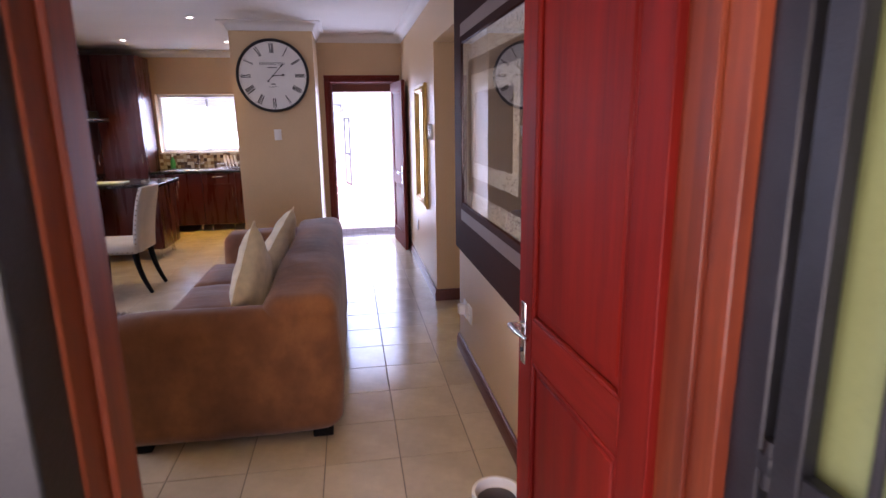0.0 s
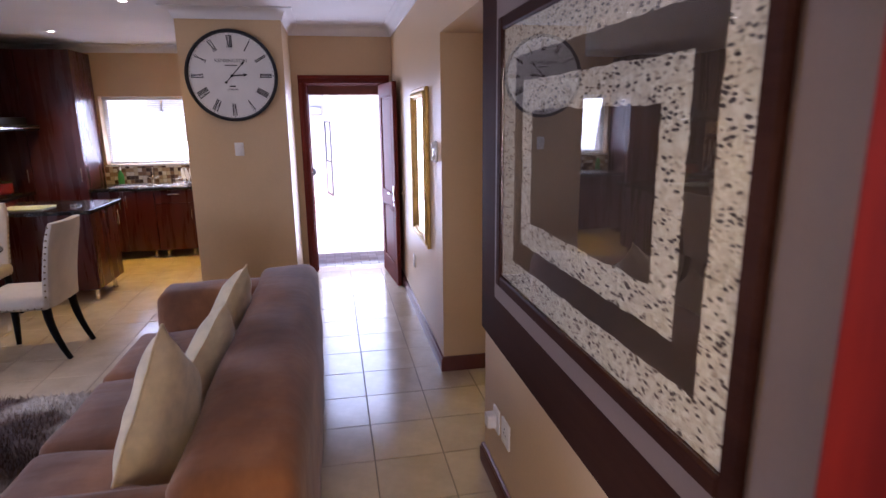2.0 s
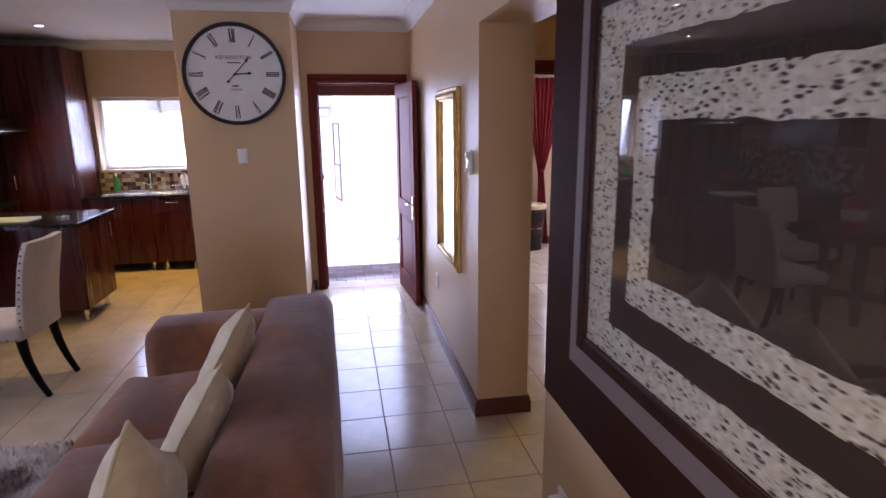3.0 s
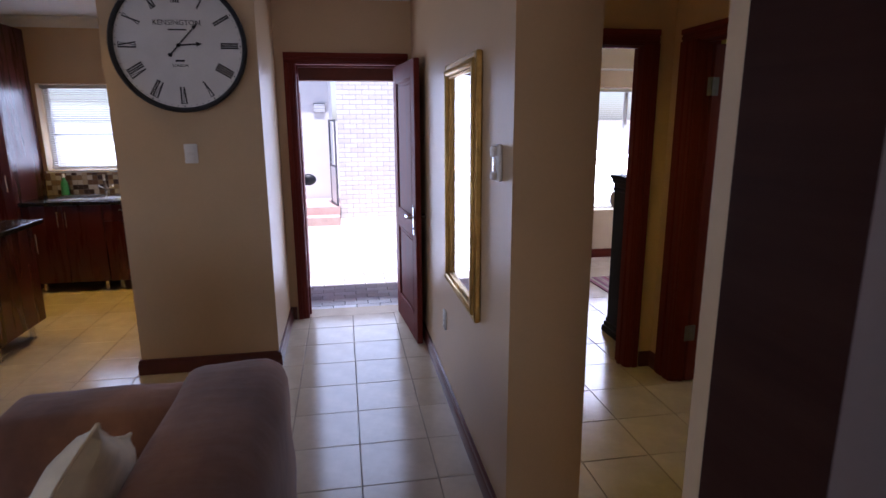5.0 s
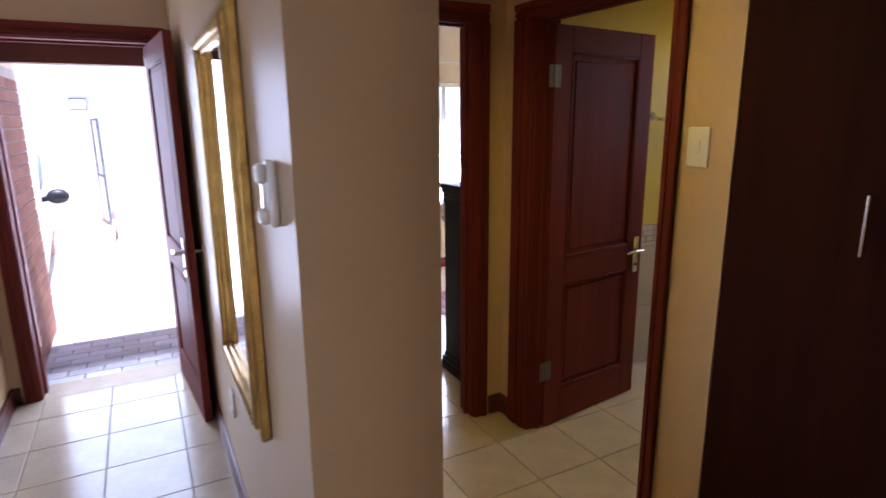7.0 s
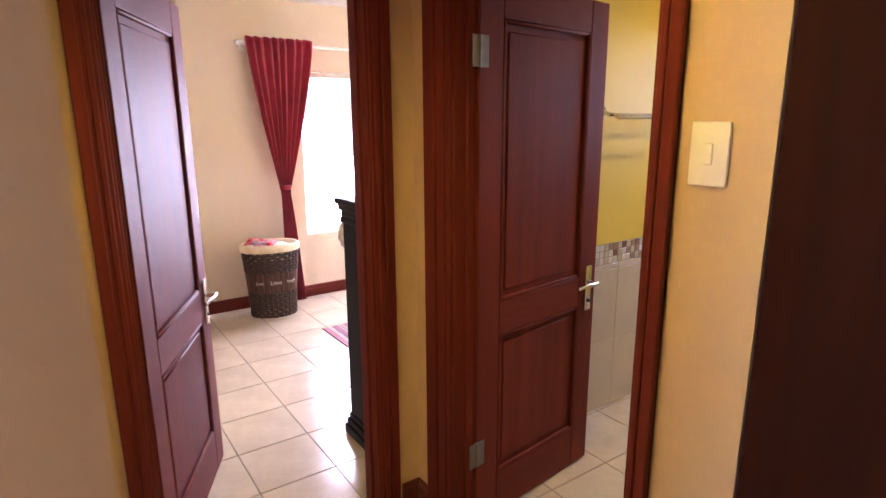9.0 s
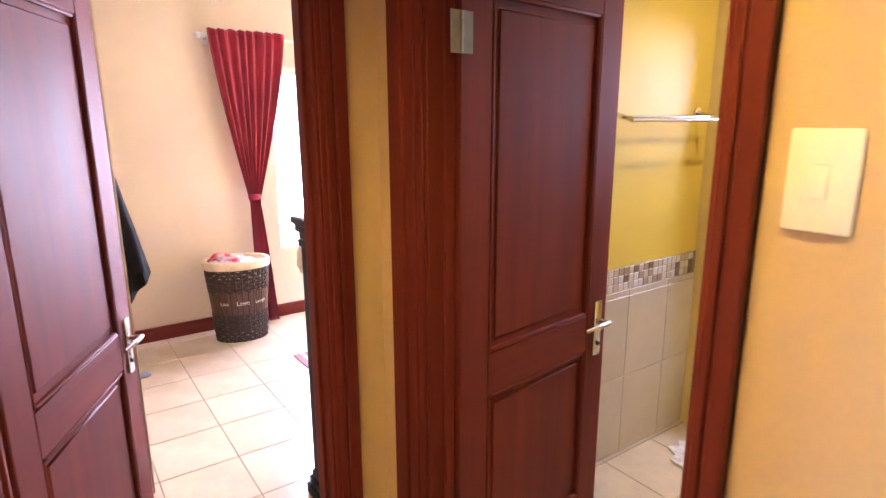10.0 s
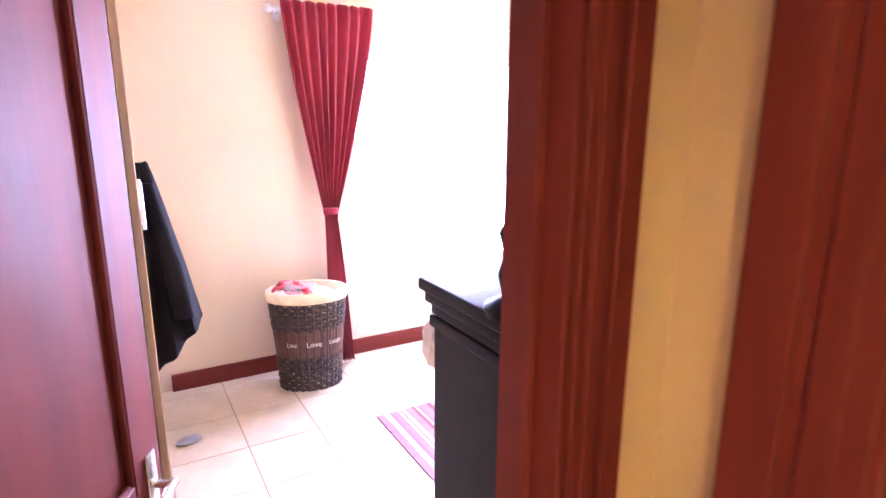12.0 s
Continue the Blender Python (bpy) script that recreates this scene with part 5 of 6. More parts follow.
for j in range(30):
    a = 2 * math.pi * j / 30
    ca, sa2 = math.cos(a), math.sin(a)
    pts = [((basket_r(z) * 0.99) * ca * 1.05, (basket_r(z) * 0.99) * sa2 * 0.72, z) for z in (0.0, 0.22, 0.40, 0.60)]
    bm = BM()
    for p, q in zip(pts, pts[1:]):
        rod(bm, p, q, 0.0085, 6)
    part("stake", bm, M_WICKER, basket)
for j in range(26):
    a0, a1 = 2 * math.pi * j / 26, 2 * math.pi * (j + 0.9) / 26
    vs4 = []
    for a, z in ((a0, 0.225), (a1, 0.225), (a1, 0.40), (a0, 0.40)):
        r = basket_r(z) + 0.007
        vs4.append((r * math.cos(a) * 1.05, r * math.sin(a) * 0.72, z))
    am = (a0 + a1) / 2
    inn = [(x - 0.01 * math.cos(am), y - 0.01 * math.sin(am), z) for x, y, z in vs4]
    bm = BM()
    vo, vi = [bm.verts.new(p) for p in vs4], [bm.verts.new(p) for p in inn]
    bm.faces.new(vo)
    for i in range(4):
        bm.faces.new((vo[i], vi[i], vi[(i + 1) % 4], vo[(i + 1) % 4]))
    part("band_slat", bm, M_WICKER2, basket)
bm = BM()
lathe(bm, [(0.205, 0.57), (0.234, 0.575), (0.241, 0.60), (0.238, 0.632), (0.226, 0.642), (0.212, 0.636), (0.205, 0.60), (0.195, 0.50)], 56, 1.05, 0.72)
part("liner", bm, M_CREAM, basket, "white cloth liner folded over the rim")
for txt, ang, size in (("Live", -120, 0.040), ("Love", -84, 0.050), ("Laugh", -47, 0.038)):
    a = radians(ang)
    z = 0.315
    r = basket_r(z) + 0.013
    nx, ny = math.cos(a) / 1.05, math.sin(a) / 0.72
    turn = math.degrees(math.atan2(ny, nx)) + 90
    lettering("word", txt, size, basket, pose(r * math.cos(a) * 1.05, r * math.sin(a) * 0.72, z, 90, 0, turn), M_WHITEP, 1.0)
rng = random.Random(11)
CLOTHES = [cloth("clothing_" + n, c, 0.25, 120, 18, 0.4) for n, c in (("pink", (0.62, 0.28, 0.30)), ("red", (0.55, 0.05, 0.06)), ("grey", (0.20, 0.20, 0.22)), ("white", (0.66, 0.60, 0.58)))]
for k in range(9):
    cl = thing("crumpled_garment", basket.matrix_basis @ pose(rng.uniform(-0.12, 0.12), rng.uniform(-0.07, 0.07), 0.595 + rng.uniform(-0.01, 0.025)), "crumpled garment lying in the laundry basket", "clothing", "clothes in the laundry basket")
    bm = BM()
    bmesh.ops.create_icosphere(bm, subdivisions=4, radius=0.075)
    for v in bm.verts:
        d = 1 + 0.45 * noise.noise(v.co * 22 + Vector((k, 0, 0))) + 0.2 * noise.noise(v.co * 50 + Vector((0, k, 0)))
        v.co = Vector((v.co.x * d * 1.15, v.co.y * d, v.co.z * d * 0.62))
    part("folded_cloth", bm, CLOTHES[k % 4], cl)

# tall chest with stepped top moulding
chest = thing("chest_of_drawers", pose(2.385, 6.17, 0), "tall black wooden chest of drawers with a stepped cornice", "chest of drawers")
bm = BM()
box(bm, 0.03, 0.078, 0.10, 1.20, 0.53, 1.125, 0.004, 1)
part("carcass", bm, M_BLACKW, chest)
for z0, z1, o in ((0.0, 0.05, 0.028), (0.05, 0.085, 0.018), (0.085, 0.115, 0.008)):
    bm = BM()
    box(bm, 0.03 - o, 0.078, z0, 1.20 + o, 0.53 + o, z1, 0.008, 3)
    part("plinth_moulding", bm, M_BLACKW, chest)
for z0, z1, o in ((1.105, 1.135, 0.010), (1.135, 1.165, 0.006), (1.165, 1.195, 0.018), (1.195, 1.225, 0.030)):
    bm = BM()
    box(bm, 0.03 - o, 0.078, z0, 1.20 + o, 0.53 + o * 0.9, z1, 0.007, 3)
    part("top_moulding" if z1 < 1.2 else "top", bm, M_BLACKW, chest)
for c in range(2):
    for r in range(4):
        bm = BM()
        x = 0.05 + c * 0.57
        box(bm, x, 0.527, 0.14 + r * 0.24, x + 0.56, 0.547, 0.365 + r * 0.24, 0.005, 2)
        d = part("drawer_front", bm, M_BLACKW, chest)
        bm = BM()
        bmesh.ops.create_uvsphere(bm, u_segments=14, v_segments=8, radius=0.014, matrix=Matrix.Translation((x + 0.28, 0.56, 0.25 + r * 0.24)))
        part("knob", bm, M_CHROME, d)
vanity = thing("dressing_mirror", pose(2.62, 6.40, 1.225), "dark carved dressing mirror standing on the chest", "mirror")
bm = BM()
lathe(bm, [(0.05, 0), (0.055, 0.02), (0.02, 0.04), (0.03, 0.08), (0.018, 0.12), (0.03, 0.16), (0.012, 0.20), (0.02, 0.24), (0.0, 0.26)], 16, at=(-0.20, 0, 0))
part("post", bm, M_BLACKW, vanity)
bm = BM()
lathe(bm, [(0.05, 0), (0.055, 0.02), (0.02, 0.04), (0.03, 0.08), (0.018, 0.12), (0.03, 0.16), (0.012, 0.20), (0.02, 0.24), (0.0, 0.26)], 16, at=(0.45, 0, 0))
part("post", bm, M_BLACKW, vanity)
bm = BM()
box(bm, -0.14, -0.012, 0.06, 0.39, 0.012, 0.52, 0.006, 2)
part("frame", bm, M_BLACKW, vanity)
bm = BM()
box(bm, -0.10, 0.0125, 0.10, 0.35, 0.0155, 0.48)
part("mirror_glass", bm, M_MIRROR, vanity)

# bed with white bedding
M_BED = cloth("white_bedding", (0.74, 0.70, 0.68), 0.06, 240, 4, 0.3)
bed = thing("single_bed", pose(3.22, 6.92, 0), "single bed with loose white bedding hanging over its end", "bed")
bm = BM()
box(bm, 0.10, 0.06, 0.05, 1.95, 0.80, 0.36, 0.01, 1)
part("base", bm, M_BLACKW, bed)
part("mattress", softbox(0.07, 0.03, 0.36, 1.98, 0.83, 0.64, 0.05, 5, 0.01, 0.004), M_BED, bed)
bm = BM()
nu, nv = 44, 26
rows = []
for j in range(nv + 1):
    row = []
    for i in range(nu + 1):
        x, y = -0.16 + 2.1 * i / nu, -0.04 + 0.94 * j / nv
        z = 0.74 + 0.04 * noise.noise(Vector((x * 3, y * 4, 0))) + 0.02 * noise.noise(Vector((x * 9, y * 11, 4)))
        e = max(0.0, 0.05 - x, y - 0.84, 0.0 - y)
        z -= min(0.40, e * 2.6)
        if x < 0.05:
            x = 0.02 + 0.045 * noise.noise(Vector((x * 7, y * 9, 9))) + 0.10 * x
        row.append(bm.verts.new((x, y, z)))
    rows.append(row)
for p, q in zip(rows, rows[1:]):
    for i in range(nu):
        bm.faces.new((p[i], p[i + 1], q[i + 1], q[i]))
d = part("duvet", bm, M_BED, bed, "rumpled white duvet hanging over the edge")
d.modifiers.new("thickness", "SOLIDIFY").thickness = 0.03
part("bed_pillow", softbox(1.45, 0.12, 0.74, 1.90, 0.74, 0.90, 0.06, 5, 0.03, 0.01, 3), M_BED, bed)

drape = thing("draped_cloth", pose(2.445, 6.750, 1.03), "small crumpled white cloth hanging on a drawer knob of the chest", "cloth")
bm = BM()
bmesh.ops.create_icosphere(bm, subdivisions=4, radius=1.0)
for v in bm.verts:
    dd = 1 + 0.30 * noise.noise(v.co * 2.6) + 0.14 * noise.noise(v.co * 7)
    v.co = Vector((v.co.x * 0.026 * dd, v.co.y * 0.040 * dd, v.co.z * 0.060 * dd))
part("folded_cloth", bm, M_BED, drape)

# striped rug beside the bed
rug2 = thing("striped_rug", pose(2.88, 7.02, 0), "flat woven rug in pink, red and cream stripes", "rug")
STRIPE = [cloth("rug_stripe_" + n, c, 0.15, 200, 20, 0.5, 0.0) for n, c in (("pink", (0.25, 0.11, 0.14)), ("red", (0.19, 0.045, 0.05)), ("cream", (0.32, 0.26, 0.21)), ("mauve", (0.17, 0.09, 0.12)))]
bms = [BM() for _ in STRIPE]
x, k, rng = 0.0, 0, random.Random(9)
while x < 0.62:
    w = rng.choice((0.012, 0.02, 0.03, 0.04))
    box(bms[k % 4], x, 0.0, 0.001, x + w, 1.16, 0.009)
    x, k = x + w, k + 1 + rng.randrange(2)
for b, mt in zip(bms, STRIPE):
    part("stripes", b, mt, rug2, smooth=False)
sock = thing("dropped_sock", pose(1.975, 8.42, 0, 0, 0, 20), "small grey sock lying on the bedroom floor", "sock")
bm = BM()
bmesh.ops.create_icosphere(bm, subdivisions=3, radius=0.05)
for v in bm.verts:
    dd = 1 + 0.35 * noise.noise(v.co * 30)
    v.co = Vector((v.co.x * dd * 1.3, v.co.y * dd * 0.7, max(0.0, v.co.z * 0.3 * dd + 0.012)))
part("knit", bm, CLOTHES[2], sock)

# ---------------------------------------------------------------- bathroom
M_BTILE = surface("pale_grey_beige_wall_tile", (0.60, 0.53, 0.43), 0.22, var=0.06, scale=3, bump=0.02, fine=20, random_tint=0.06)
M_CREAMP = surface("cream_gloss_paint", (0.74, 0.62, 0.22), 0.4, var=0.05, scale=3, bump=0.05)


def wall_tiles(name, m, w, h, tw, th, label, z0=0.0):
    t = thing(name, m, label, "wall tiling", kind="structure")
    bm = BM()
    box(bm, 0, -0.005, z0, w, -0.0005, z0 + h)
    part("grout", bm, M_GROUT, t)
    cache = {}
    j, z = 0, 0.0
    while z < h - 0.01:
        hh = min(th, h - z)
        x = 0.0
        while x < w - 0.01:
            ww = min(tw, w - x)
            key = (round(ww, 3), round(hh, 3))
            if key not in cache:
                bm = BM()
                box(bm, 0.0012, -0.009, 0.0012, ww - 0.0012, -0.004, hh - 0.0012, 0.001, 1)
                cache[key] = mesh_of(bm, "wall_tile", M_BTILE)
            ob = new("wall_tile", cache[key])
            ob.parent, ob.matrix_basis = t, pose(x, 0, z0 + z)
            x += tw
        z += th
    return t


wall_tiles("bathroom_dado", pose(2.55, 6.144, 0), 1.72, 0.83, 0.30, 0.40, "pale beige tiled dado on the bathroom wall")
mosaic("bathroom_border", pose(2.55, 6.144, 0.832), 1.72, 0.108, 0.036, "brown and cream mosaic border above the dado", 8, "tile border", (4, 5, 2, 3, 0))
wall_tiles("shower_side_tiles", pose(4.42, 6.143, 0), 0.815, 2.5, 0.40, 0.40, "pale beige tiled shower wall")
wall_tiles("shower_back_tiles", pose(5.239, 6.135, 0, 0, 0, -90), 0.075, 2.5, 0.30, 0.40, "pale beige tiled shower back wall")
wall_tiles("shower_back_tiles_low", pose(5.239, 6.06, 0, 0, 0, -90), 0.64, 1.48, 0.32, 0.40, "pale beige tiled wall under the shower window")
mosaic("shower_border_side", pose(4.42, 6.133, 0.845), 0.80, 0.108, 0.036, "brown and cream mosaic border in the shower", 12, "tile border", (4, 5, 2, 3, 0), False)
mosaic("shower_border_back", pose(5.229, 6.12, 0.845, 0, 0, -90), 0.70, 0.108, 0.036, "brown and cream mosaic border in the shower", 13, "tile border", (4, 5, 2, 3, 0), False)
boxes("shower_nib", M_CREAMP, "pale yellow painted wall nib and header framing the shower", [(4.27, 6.065, 0, 4.41, 6.144, 2.62), (4.27, 4.32, 1.99, 4.41, 6.065, 2.62)])
boxes("shower_kerb", M_BTILE, "beige tiled kerb in front of the shower", [(4.235, 4.32, 0, 4.41, 6.064, 0.205)], "kerb")
frame_ = thing("shower_frame", pose(4.345, 0, 0), "slim aluminium frame round the shower opening", "shower frame")
for nm, r in (("upright", (-0.02, 6.036, 0.206, 0.02, 6.064, 1.989)), ("bottom_track", (-0.025, 4.33, 0.206, 0.025, 6.035, 0.230)), ("top_track", (-0.025, 4.33, 1.955, 0.025, 6.035, 1.989))):
    bm = BM()
    box(bm, *r, 0.003, 1)
    part(nm, bm, M_WHITEF, frame_)
trayb = mosaic("shower_floor", pose(4.411, 4.35, 0.19, -90, 0, 0), 0.82, 1.785, 0.045, "brown and white mosaic shower floor", 21, "shower floor", (2, 6, 2, 3, 0), False)
boxes("shower_base", M_GROUT, "raised shower floor bed", [(4.411, 4.33, 0, 5.238, 6.134, 0.1895)], "shower floor")
rail = thing("towel_rail", pose(3.55, 6.145, 1.615), "chrome double towel rail on the yellow wall", "towel rail")
for x in (0.0, 0.62):
    bm = BM()
    rod(bm, (x, -0.012, 0), (x, -0.0005, 0), 0.026, 18)
    rod(bm, (x, -0.13, -0.03), (x, -0.01, 0.0), 0.009, 10)
    part("bracket", bm, M_CHROME, rail)
for y, z in ((-0.075, -0.018), (-0.13, -0.03)):
    bm = BM()
    rod(bm, (-0.03, y, z), (0.66, y, z), 0.008, 12)
    part("bar", bm, M_CHROME, rail)
M_MAT = cloth("white_lacy_mat", (0.62, 0.60, 0.58), 0.25, 90, 40, 0.9)
bathmat = thing("bath_mat", pose(4.02, 5.66, 0), "small pale scalloped bath mat in front of the shower", "bath mat")
bm = BM()
vsr = [bm.verts.new((0.20 * (1 + 0.06 * math.cos(14 * a)) * math.cos(a), 0.34 * (1 + 0.06 * math.cos(14 * a)) * math.sin(a), 0.012)) for a in [2 * math.pi * i / 112 for i in range(112)]]
f0 = bm.faces.new(vsr)
ex = bmesh.ops.extrude_face_region(bm, geom=[f0])
bmesh.ops.translate(bm, verts=[v for v in ex["geom"] if isinstance(v, bmesh.types.BMVert)], vec=(0, 0, -0.011))
part("pile", bm, M_MAT, bathmat, smooth=False)

# ---------------------------------------------------------------- entrance
M_GREEN = surface("olive_green_outside_paint", (0.20, 0.23, 0.09), 0.7, var=0.1, scale=2, bump=0.2, fine=60)
boxes("porch_wall", M_GREEN, "olive green painted side wall of the front porch", [(0.937, -2.6, -0.1, 1.2, 0.499, 2.62)])
gate = thing("security_gate", pose(0.90, 0.478, 0, 0, 0, -88), "open dark steel security gate beside the entrance", "gate")
for r in ((0.0, -0.015, 0.02, 0.052, 0.015, 2.05), (0.80, -0.015, 0.02, 0.84, 0.015, 2.05), (0.04, -0.012, 0.02, 0.80, 0.012, 0.05), (0.04, -0.012, 2.02, 0.80, 0.012, 2.05), (0.052, -0.012, 1.03, 0.80, 0.012, 1.07)):
    bm = BM()
    box(bm, *r, 0.003, 1)
    part("gate_frame", bm, M_STEEL, gate)
for i in range(6):
    bm = BM()
    x = 0.04 + 0.76 * (i + 1) / 7
    rod(bm, (x, 0, 0.05), (x, 0, 1.03), 0.008, 8)
    rod(bm, (x, 0, 1.07), (x, 0, 2.02), 0.008, 8)
    part("bar", bm, M_STEEL, gate)
bm = BM()
box(bm, 0.77, -0.03, 0.92, 0.835, 0.03, 1.10, 0.004, 1)
part("lock_box", bm, M_STEEL, gate)
post = thing("gate_post", pose(0.905, 0.537, 0), "dark painted steel gate post fixed to the door frame", "post")
bm = BM()
box(bm, -0.020, -0.036, 0, 0.022, 0.036, 2.10, 0.004, 1)
part("upright", bm, M_STEEL, post)
for z in (0.35, 1.05, 1.75):
    bm = BM()
    rod(bm, (-0.012, -0.052, z - 0.04), (-0.012, -0.052, z + 0.04), 0.011, 12)
    box(bm, -0.022, -0.062, z - 0.016, -0.002, -0.034, z + 0.016, 0.002, 1)
    part("hinge", bm, M_STEEL, post, "welded steel gate hinge")
post = thing("gate_post", pose(-0.125, 0.525, 0), "dark painted steel gate post beside the entrance", "post")
bm = BM()
box(bm, -0.03, -0.045, 0, 0.03, 0.048, 2.10, 0.004, 1)
part("upright", bm, M_STEEL, post)
bowl = thing("plant_pot", pose(0.80, 1.74, 0), "small white and brown pot behind the entrance door", "pot")
bm = BM()
lathe(bm, [(0.06, 0), (0.075, 0.01), (0.092, 0.11), (0.10, 0.115), (0.10, 0.13), (0.088, 0.13), (0.08, 0.09), (0.0, 0.085)], 32)
part("bowl", bm, M_WHITEP, bowl)
bm = BM()
lathe(bm, [(0.079, 0.091), (0.05, 0.096), (0.0, 0.098)], 24)
part("filling", bm, M_WICKER, bowl, "brown filling")

# ---------------------------------------------------------------- outside
M_PAVE = surface("grey_clay_paver", (0.76, 0.755, 0.75), 0.8, var=0.10, scale=6, bump=0.4, fine=90, random_tint=0.25)
M_BRICK = surface("red_face_brick", (0.36, 0.15, 0.10), 0.8, var=0.2, scale=7, bump=0.4, fine=80, random_tint=0.25)
M_PALE = surface("pale_face_brick", (0.84, 0.80, 0.76), 0.8, var=0.06, scale=5, bump=0.3, fine=60, random_tint=0.15)
M_STEP = surface("pink_clay_step", (0.66, 0.47, 0.41), 0.8, var=0.15, scale=6, bump=0.3, fine=60)
M_MORTAR = surface("pale_mortar", (0.48, 0.44, 0.38), 0.9, var=0.1, scale=8, bump=0.3)
M_SAND = surface("sandy_paved_ground", (0.55, 0.49, 0.42), 0.9, var=0.15, scale=0.8, bump=0.3, fine=12)
bm = BM()
S = 3000.0
vs = [bm.verts.new(p) for p in ((-S, -S, -0.13), (S, -S, -0.13), (S, S, -0.13), (-S, S, -0.13))]
bm.faces.new(vs)
solid("ground", bm, M_SAND, "sandy paved ground round the house", "ground")
boxes("back_step", M_MORTAR, "mortar bed of the paved back porch", [(-0.6, 7.68, -0.13, 1.5, 11.2, -0.045)], "paving")
boxes("front_step", M_MORTAR, "concrete slab of the front porch", [(-2.5, -3.0, -0.13, 1.04, 0.39, -0.03)], "paving")
boxes("front_porch_roof", M_CEIL, "white boarded front porch roof", [(-2.5, -2.6, 2.5, 1.25, 0.499, 2.6)], "roof")


def pavers():
    holder = thing("pavement_back", pose(0, 0, -0.045), "grey clay paving bricks of the back porch", "paving", kind="structure")
    bm = BM()
    box(bm, 0.003, 0.003, 0, 0.207, 0.099, 0.028, 0.004, 1)
    me = mesh_of(bm, "paver", M_PAVE)
    for j in range(30):
        for i in range(9):
            x, y = -0.55 + 0.21 * i + (0.105 if j % 2 else 0), 7.69 + 0.102 * j
            ob = new("paver", me)
            ob.parent, ob.matrix_basis = holder, pose(x, y, 0.001 * ((i * 7 + j * 3) % 3))
    return holder


pavers()


def brick_wall(name, m, w, h, depth, label, material, cap=300):
    """Stretcher-bond wall: local x along, z up, y through; bricks stand proud of the mortar."""
    t = thing(name, m, label, "wall", kind="structure")
    bm = BM()
    box(bm, 0.006, 0.006, 0, w - 0.006, depth - 0.006, h)
    part("mortar", bm, M_MORTAR, t)
    bm = BM()
    box(bm, 0.005, 0, 0.005, 0.227, depth, 0.080, 0.003, 1)
    me = mesh_of(bm, "brick", material)
    bmh = BM()
    box(bmh, 0.005, 0, 0.005, 0.112, depth, 0.080, 0.003, 1)
    meh = mesh_of(bmh, "brick", material)
    n = 0
    for j in range(int(h / 0.085)):
        x = 0.0
        if j % 2:
            ob = new("brick", meh)
            ob.parent, ob.matrix_basis = t, pose(0, 0, j * 0.085)
            x = 0.116
        while x + 0.11 < w and n < cap:
            ob = new("brick", me if x + 0.232 <= w + 0.001 else meh)
            ob.parent, ob.matrix_basis = t, pose(x, 0, j * 0.085)
            x += 0.232
            n += 1
    return t


brick_wall("porch_pier", pose(0.035, 7.70, -0.045, 0, 0, 90), 1.16, 2.02, 0.11, "red face brick side wall of the back porch", M_BRICK)
brick_wall("yard_wall", pose(0.35, 13.4, -0.13), 3.25, 2.75, 0.11, "pale face brick wall across the sunny yard", M_PALE, 470)
M_BEAM = surface("red_brown_painted_beam", (0.20, 0.06, 0.04), 0.5, var=0.15, scale=4, bump=0.1)
boxes("porch_beam", M_BEAM, "red-brown painted beam at the porch edge", [(-0.04, 7.76, 1.95, 1.44, 7.87, 2.11)], "beam")
M_PLASTER = surface("white_plastered_wall", (0.78, 0.76, 0.72), 0.8, var=0.05, scale=1.5, bump=0.15)
house = thing("neighbour_house", pose(-3.4, 14.2, -0.13), "white plastered neighbouring house across the yard", "house")
bm = BM()
box(bm, 0, 0, 0, 3.6, 4.0, 3.0)
part("wall", bm, M_PLASTER, house)
bm = BM()
box(bm, -0.3, -0.3, 3.0, 3.9, 4.3, 3.2)
part("roof", bm, M_BEAM, house)
bm = BM()
box(bm, 3.32, -0.02, 1.92, 3.54, -0.001, 2.09)
wnd = part("window", bm, M_HINGE, house, "small dark louvre window")
bm = BM()
for k in range(5):
    box(bm, 3.33, -0.04, 1.93 + 0.03 * k, 3.53, -0.021, 1.953 + 0.03 * k)
part("louvre", bm, M_WHITEF, wnd)
for k, (y0, y1, h) in enumerate(((12.6, 14.1, 0.14), (12.9, 14.1, 0.28))):
    st = boxes("step_%d" % (k + 1), M_STEP, "red brick step before the neighbouring house", [(-1.2, y0, -0.13, 0.345, y1, -0.13 + h)], "step")
M_GATEGREY = surface("weathered_grey_gate_paint", (0.10, 0.105, 0.12), 0.5, var=0.1, bump=0.05)
sgate = thing("yard_gate", pose(0.315, 12.93, 0.151, 0, 0, 100), "open dark framed mesh gate in the yard", "gate")
for r in ((0, -0.015, 0, 0.03, 0.015, 1.50), (0.605, -0.015, 0, 0.635, 0.015, 1.50), (0.03, -0.012, 0, 0.605, 0.012, 0.03), (0.03, -0.012, 1.47, 0.605, 0.012, 1.50), (0.03, -0.012, 0.68, 0.605, 0.012, 0.71)):
    bm = BM()
    box(bm, *r)
    part("gate_frame", bm, M_GATEGREY, sgate, smooth=False)
bm = BM()
box(bm, 0.03, -0.003, 0.03, 0.605, 0.003, 0.68)
part("lower_panel", bm, M_WHITEF, sgate, "grey lower panel", smooth=False)

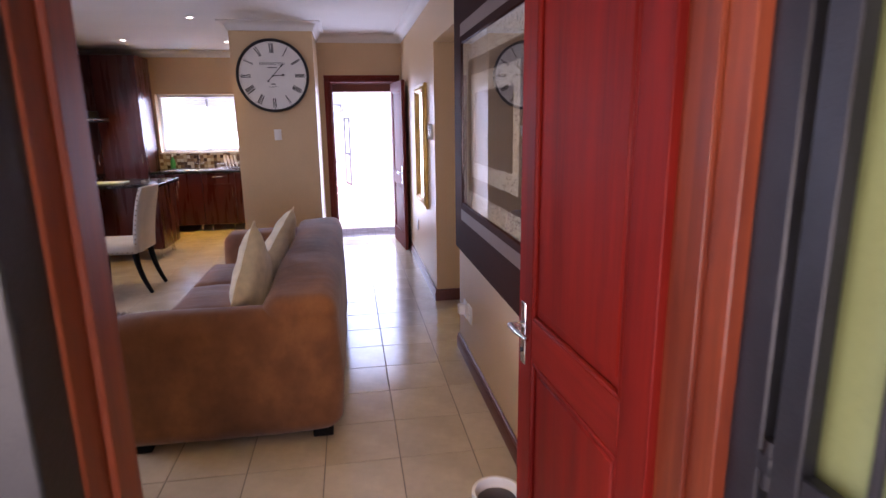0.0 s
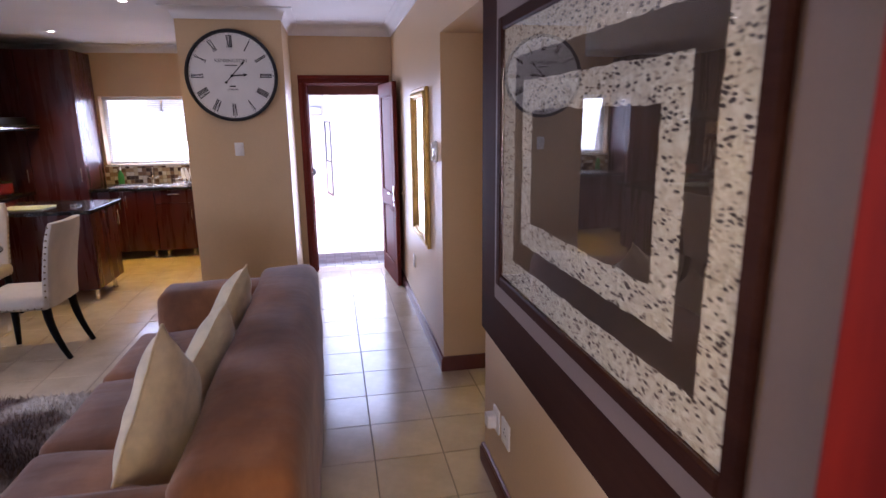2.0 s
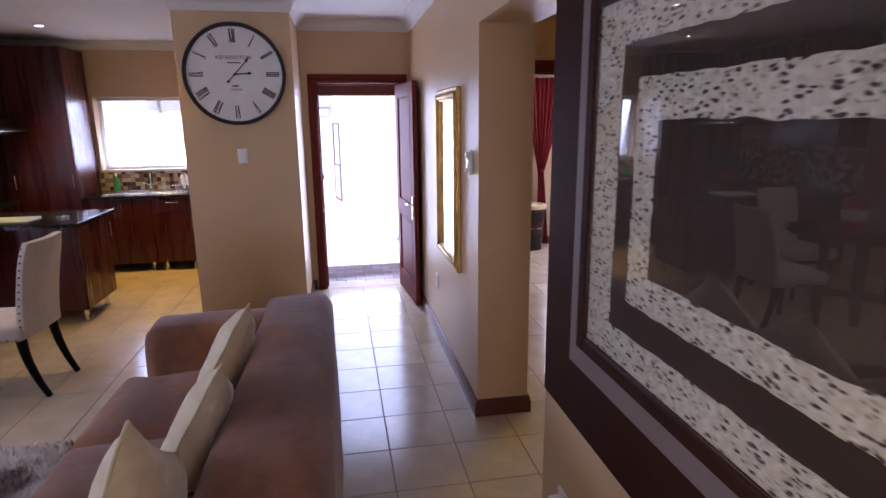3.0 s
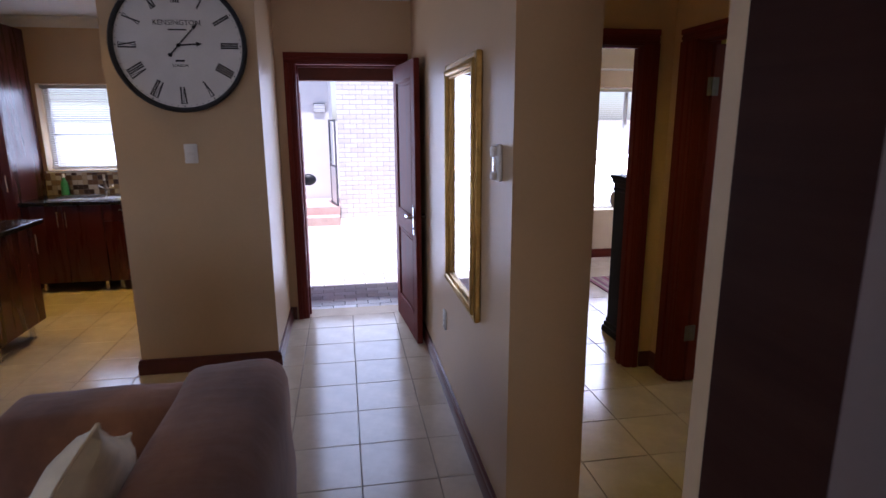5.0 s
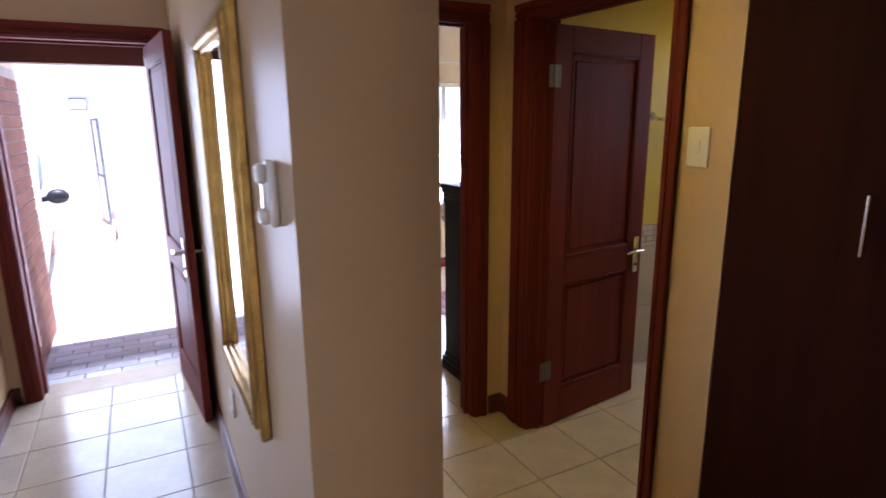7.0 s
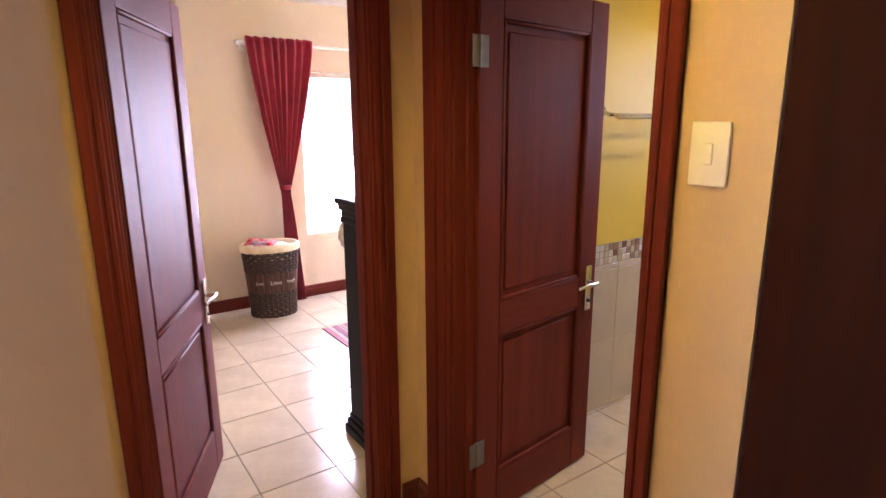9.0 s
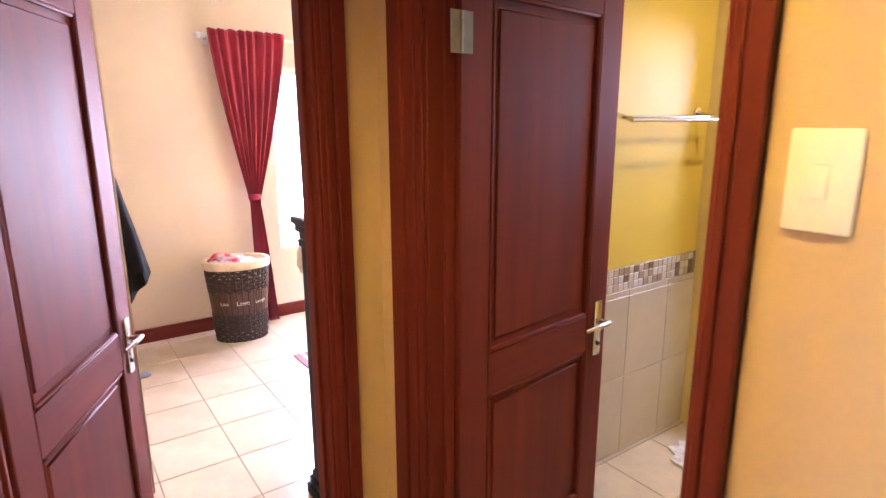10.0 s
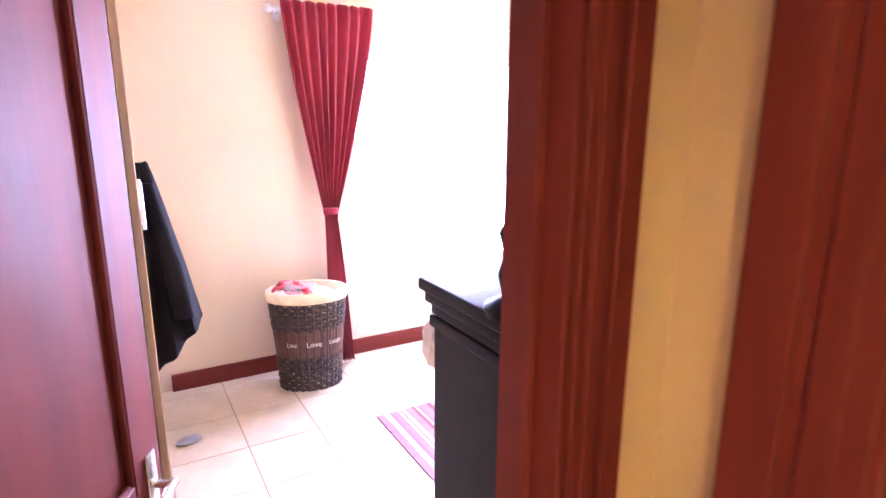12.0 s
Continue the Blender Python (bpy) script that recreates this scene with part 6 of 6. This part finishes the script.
# white parked car, its nose hidden by the porch pier
# pale blue-grey base colour paints the bright sky's reflection into the car glass
M_CARGLASS_PALE = surface("car_glass_painted_reflection", (0.30, 0.33, 0.36), 0.06, 0.6, var=0.05, bump=0.0)
M_CARW = surface("white_car_paint", (0.80, 0.80, 0.80), 0.18, var=0.02, bump=0.0)
car = thing("parked_car", pose(-1.074, 11.46, -0.13, 0, 0, 5), "white parked car with a black wing mirror beside the porch", "car")
prof = [(-2.0, 0.45), (-2.0, 0.75), (-1.6, 0.92), (-0.75, 1.0), (-0.15, 1.45), (1.2, 1.48), (1.75, 1.05), (2.0, 0.95), (2.05, 0.45), (1.75, 0.28), (-1.75, 0.28)]
bm = BM()
lo = [bm.verts.new((-0.82, y, z)) for y, z in prof]
hi = [bm.verts.new((0.82, y, z)) for y, z in prof]
bm.faces.new(lo)
bm.faces.new(hi[::-1])
for i in range(len(prof)):
    bm.faces.new((lo[i], lo[(i + 1) % len(prof)], hi[(i + 1) % len(prof)], hi[i]))
bmesh.ops.bevel(bm, geom=list(bm.edges), offset=0.06, segments=3, profile=0.5, affect="EDGES")
part("body", bm, M_CARW, car)
for sx in (-1, 1):
    bm = BM()
    vs = [bm.verts.new((sx * 0.826, y, z)) for y, z in ((-0.60, 1.03), (-0.14, 1.38), (1.1, 1.40), (1.5, 1.06))]
    bm.faces.new(vs)
    g = part("side_window", bm, M_CARGLASS_PALE, car, "side window, its bright reflection painted in as pale blue-grey")
    g.modifiers.new("thickness", "SOLIDIFY").thickness = 0.01
    bm = BM()
    bmesh.ops.create_uvsphere(bm, u_segments=16, v_segments=10, radius=0.11, matrix=Matrix.Translation((sx * 0.97, -0.55, 0.95)) @ Matrix.Diagonal((1.0, 0.55, 0.75, 1)))
    rod(bm, (sx * 0.80, -0.5, 0.92), (sx * 0.93, -0.55, 0.94), 0.03, 10)
    part("wing_mirror", bm, M_STEEL, car, "black wing mirror")
    for y in (-1.3, 1.3):
        bm = BM()
        rod(bm, (sx * 0.54, y, 0.32), (sx * 0.75, y, 0.32), 0.32, 28)
        wh = part("wheel", bm, M_BLACKC, car)
        bm = BM()
        rod(bm, (sx * 0.75, y, 0.32), (sx * 0.76, y, 0.32), 0.20, 20)
        part("rim", bm, M_CHROME, wh)
bm = BM()
box(bm, -0.55, -2.03, 0.60, 0.55, -2.005, 0.72, 0.004, 1)
part("grille", bm, M_STEEL, car)

# ---------------------------------------------------------------- floor tiles
floor = bpy.data.objects["floor"]
PX, X0, Y0 = 0.352, 0.459, 6.117
bm = BM()
g = 0.0022
box(bm, g, g, -0.010, PX - g, PX - g, 0.0, 0.002, 1)
tile = mesh_of(bm, "floor_tile", M_TILE)
rest_v, rest_f = [], []
base_v = [tuple(v.co) for v in tile.vertices]
base_f = [tuple(p.vertices) for p in tile.polygons]
for i in range(-14, 16):
    for j in range(-16, 9):
        x, y = X0 + PX * i, Y0 + PX * j
        if x + PX < -4.3 or x > 6.0 or y > 9.2 or (i > 2 and j < -8) or (y > 9.05 and x > 1):
            continue
        if y < 0.72 or (y > 7.35 and -0.3 < x < 1.2):
            continue
        if -3 <= i <= 6 and not (i <= 1 and j < -14):
            ob = new("floor_tile", tile)
            ob.parent, ob.matrix_basis = floor, pose(x, y, 0)
        else:
            n = len(rest_v)
            rest_v += [(a + x, b + y, c) for a, b, c in base_v]
            rest_f += [tuple(v + n for v in f) for f in base_f]
me = bpy.data.meshes.new("floor_tiles_beyond")
me.from_pydata(rest_v, [], rest_f)
me.materials.append(M_TILE)
rest = new("floor_tiles_beyond", me)
rest.parent = floor
tagged(rest, kind="stuff")
boxes("threshold_back", M_TILE, "tiled threshold of the back door", [(0.09, 7.45, -0.003, 0.91, 7.66, 0.001)], "threshold")
boxes("threshold_front", M_GROUT, "stone threshold of the entrance door", [(-0.04, 0.42, -0.02, 0.86, 0.74, 0.002)], "threshold")
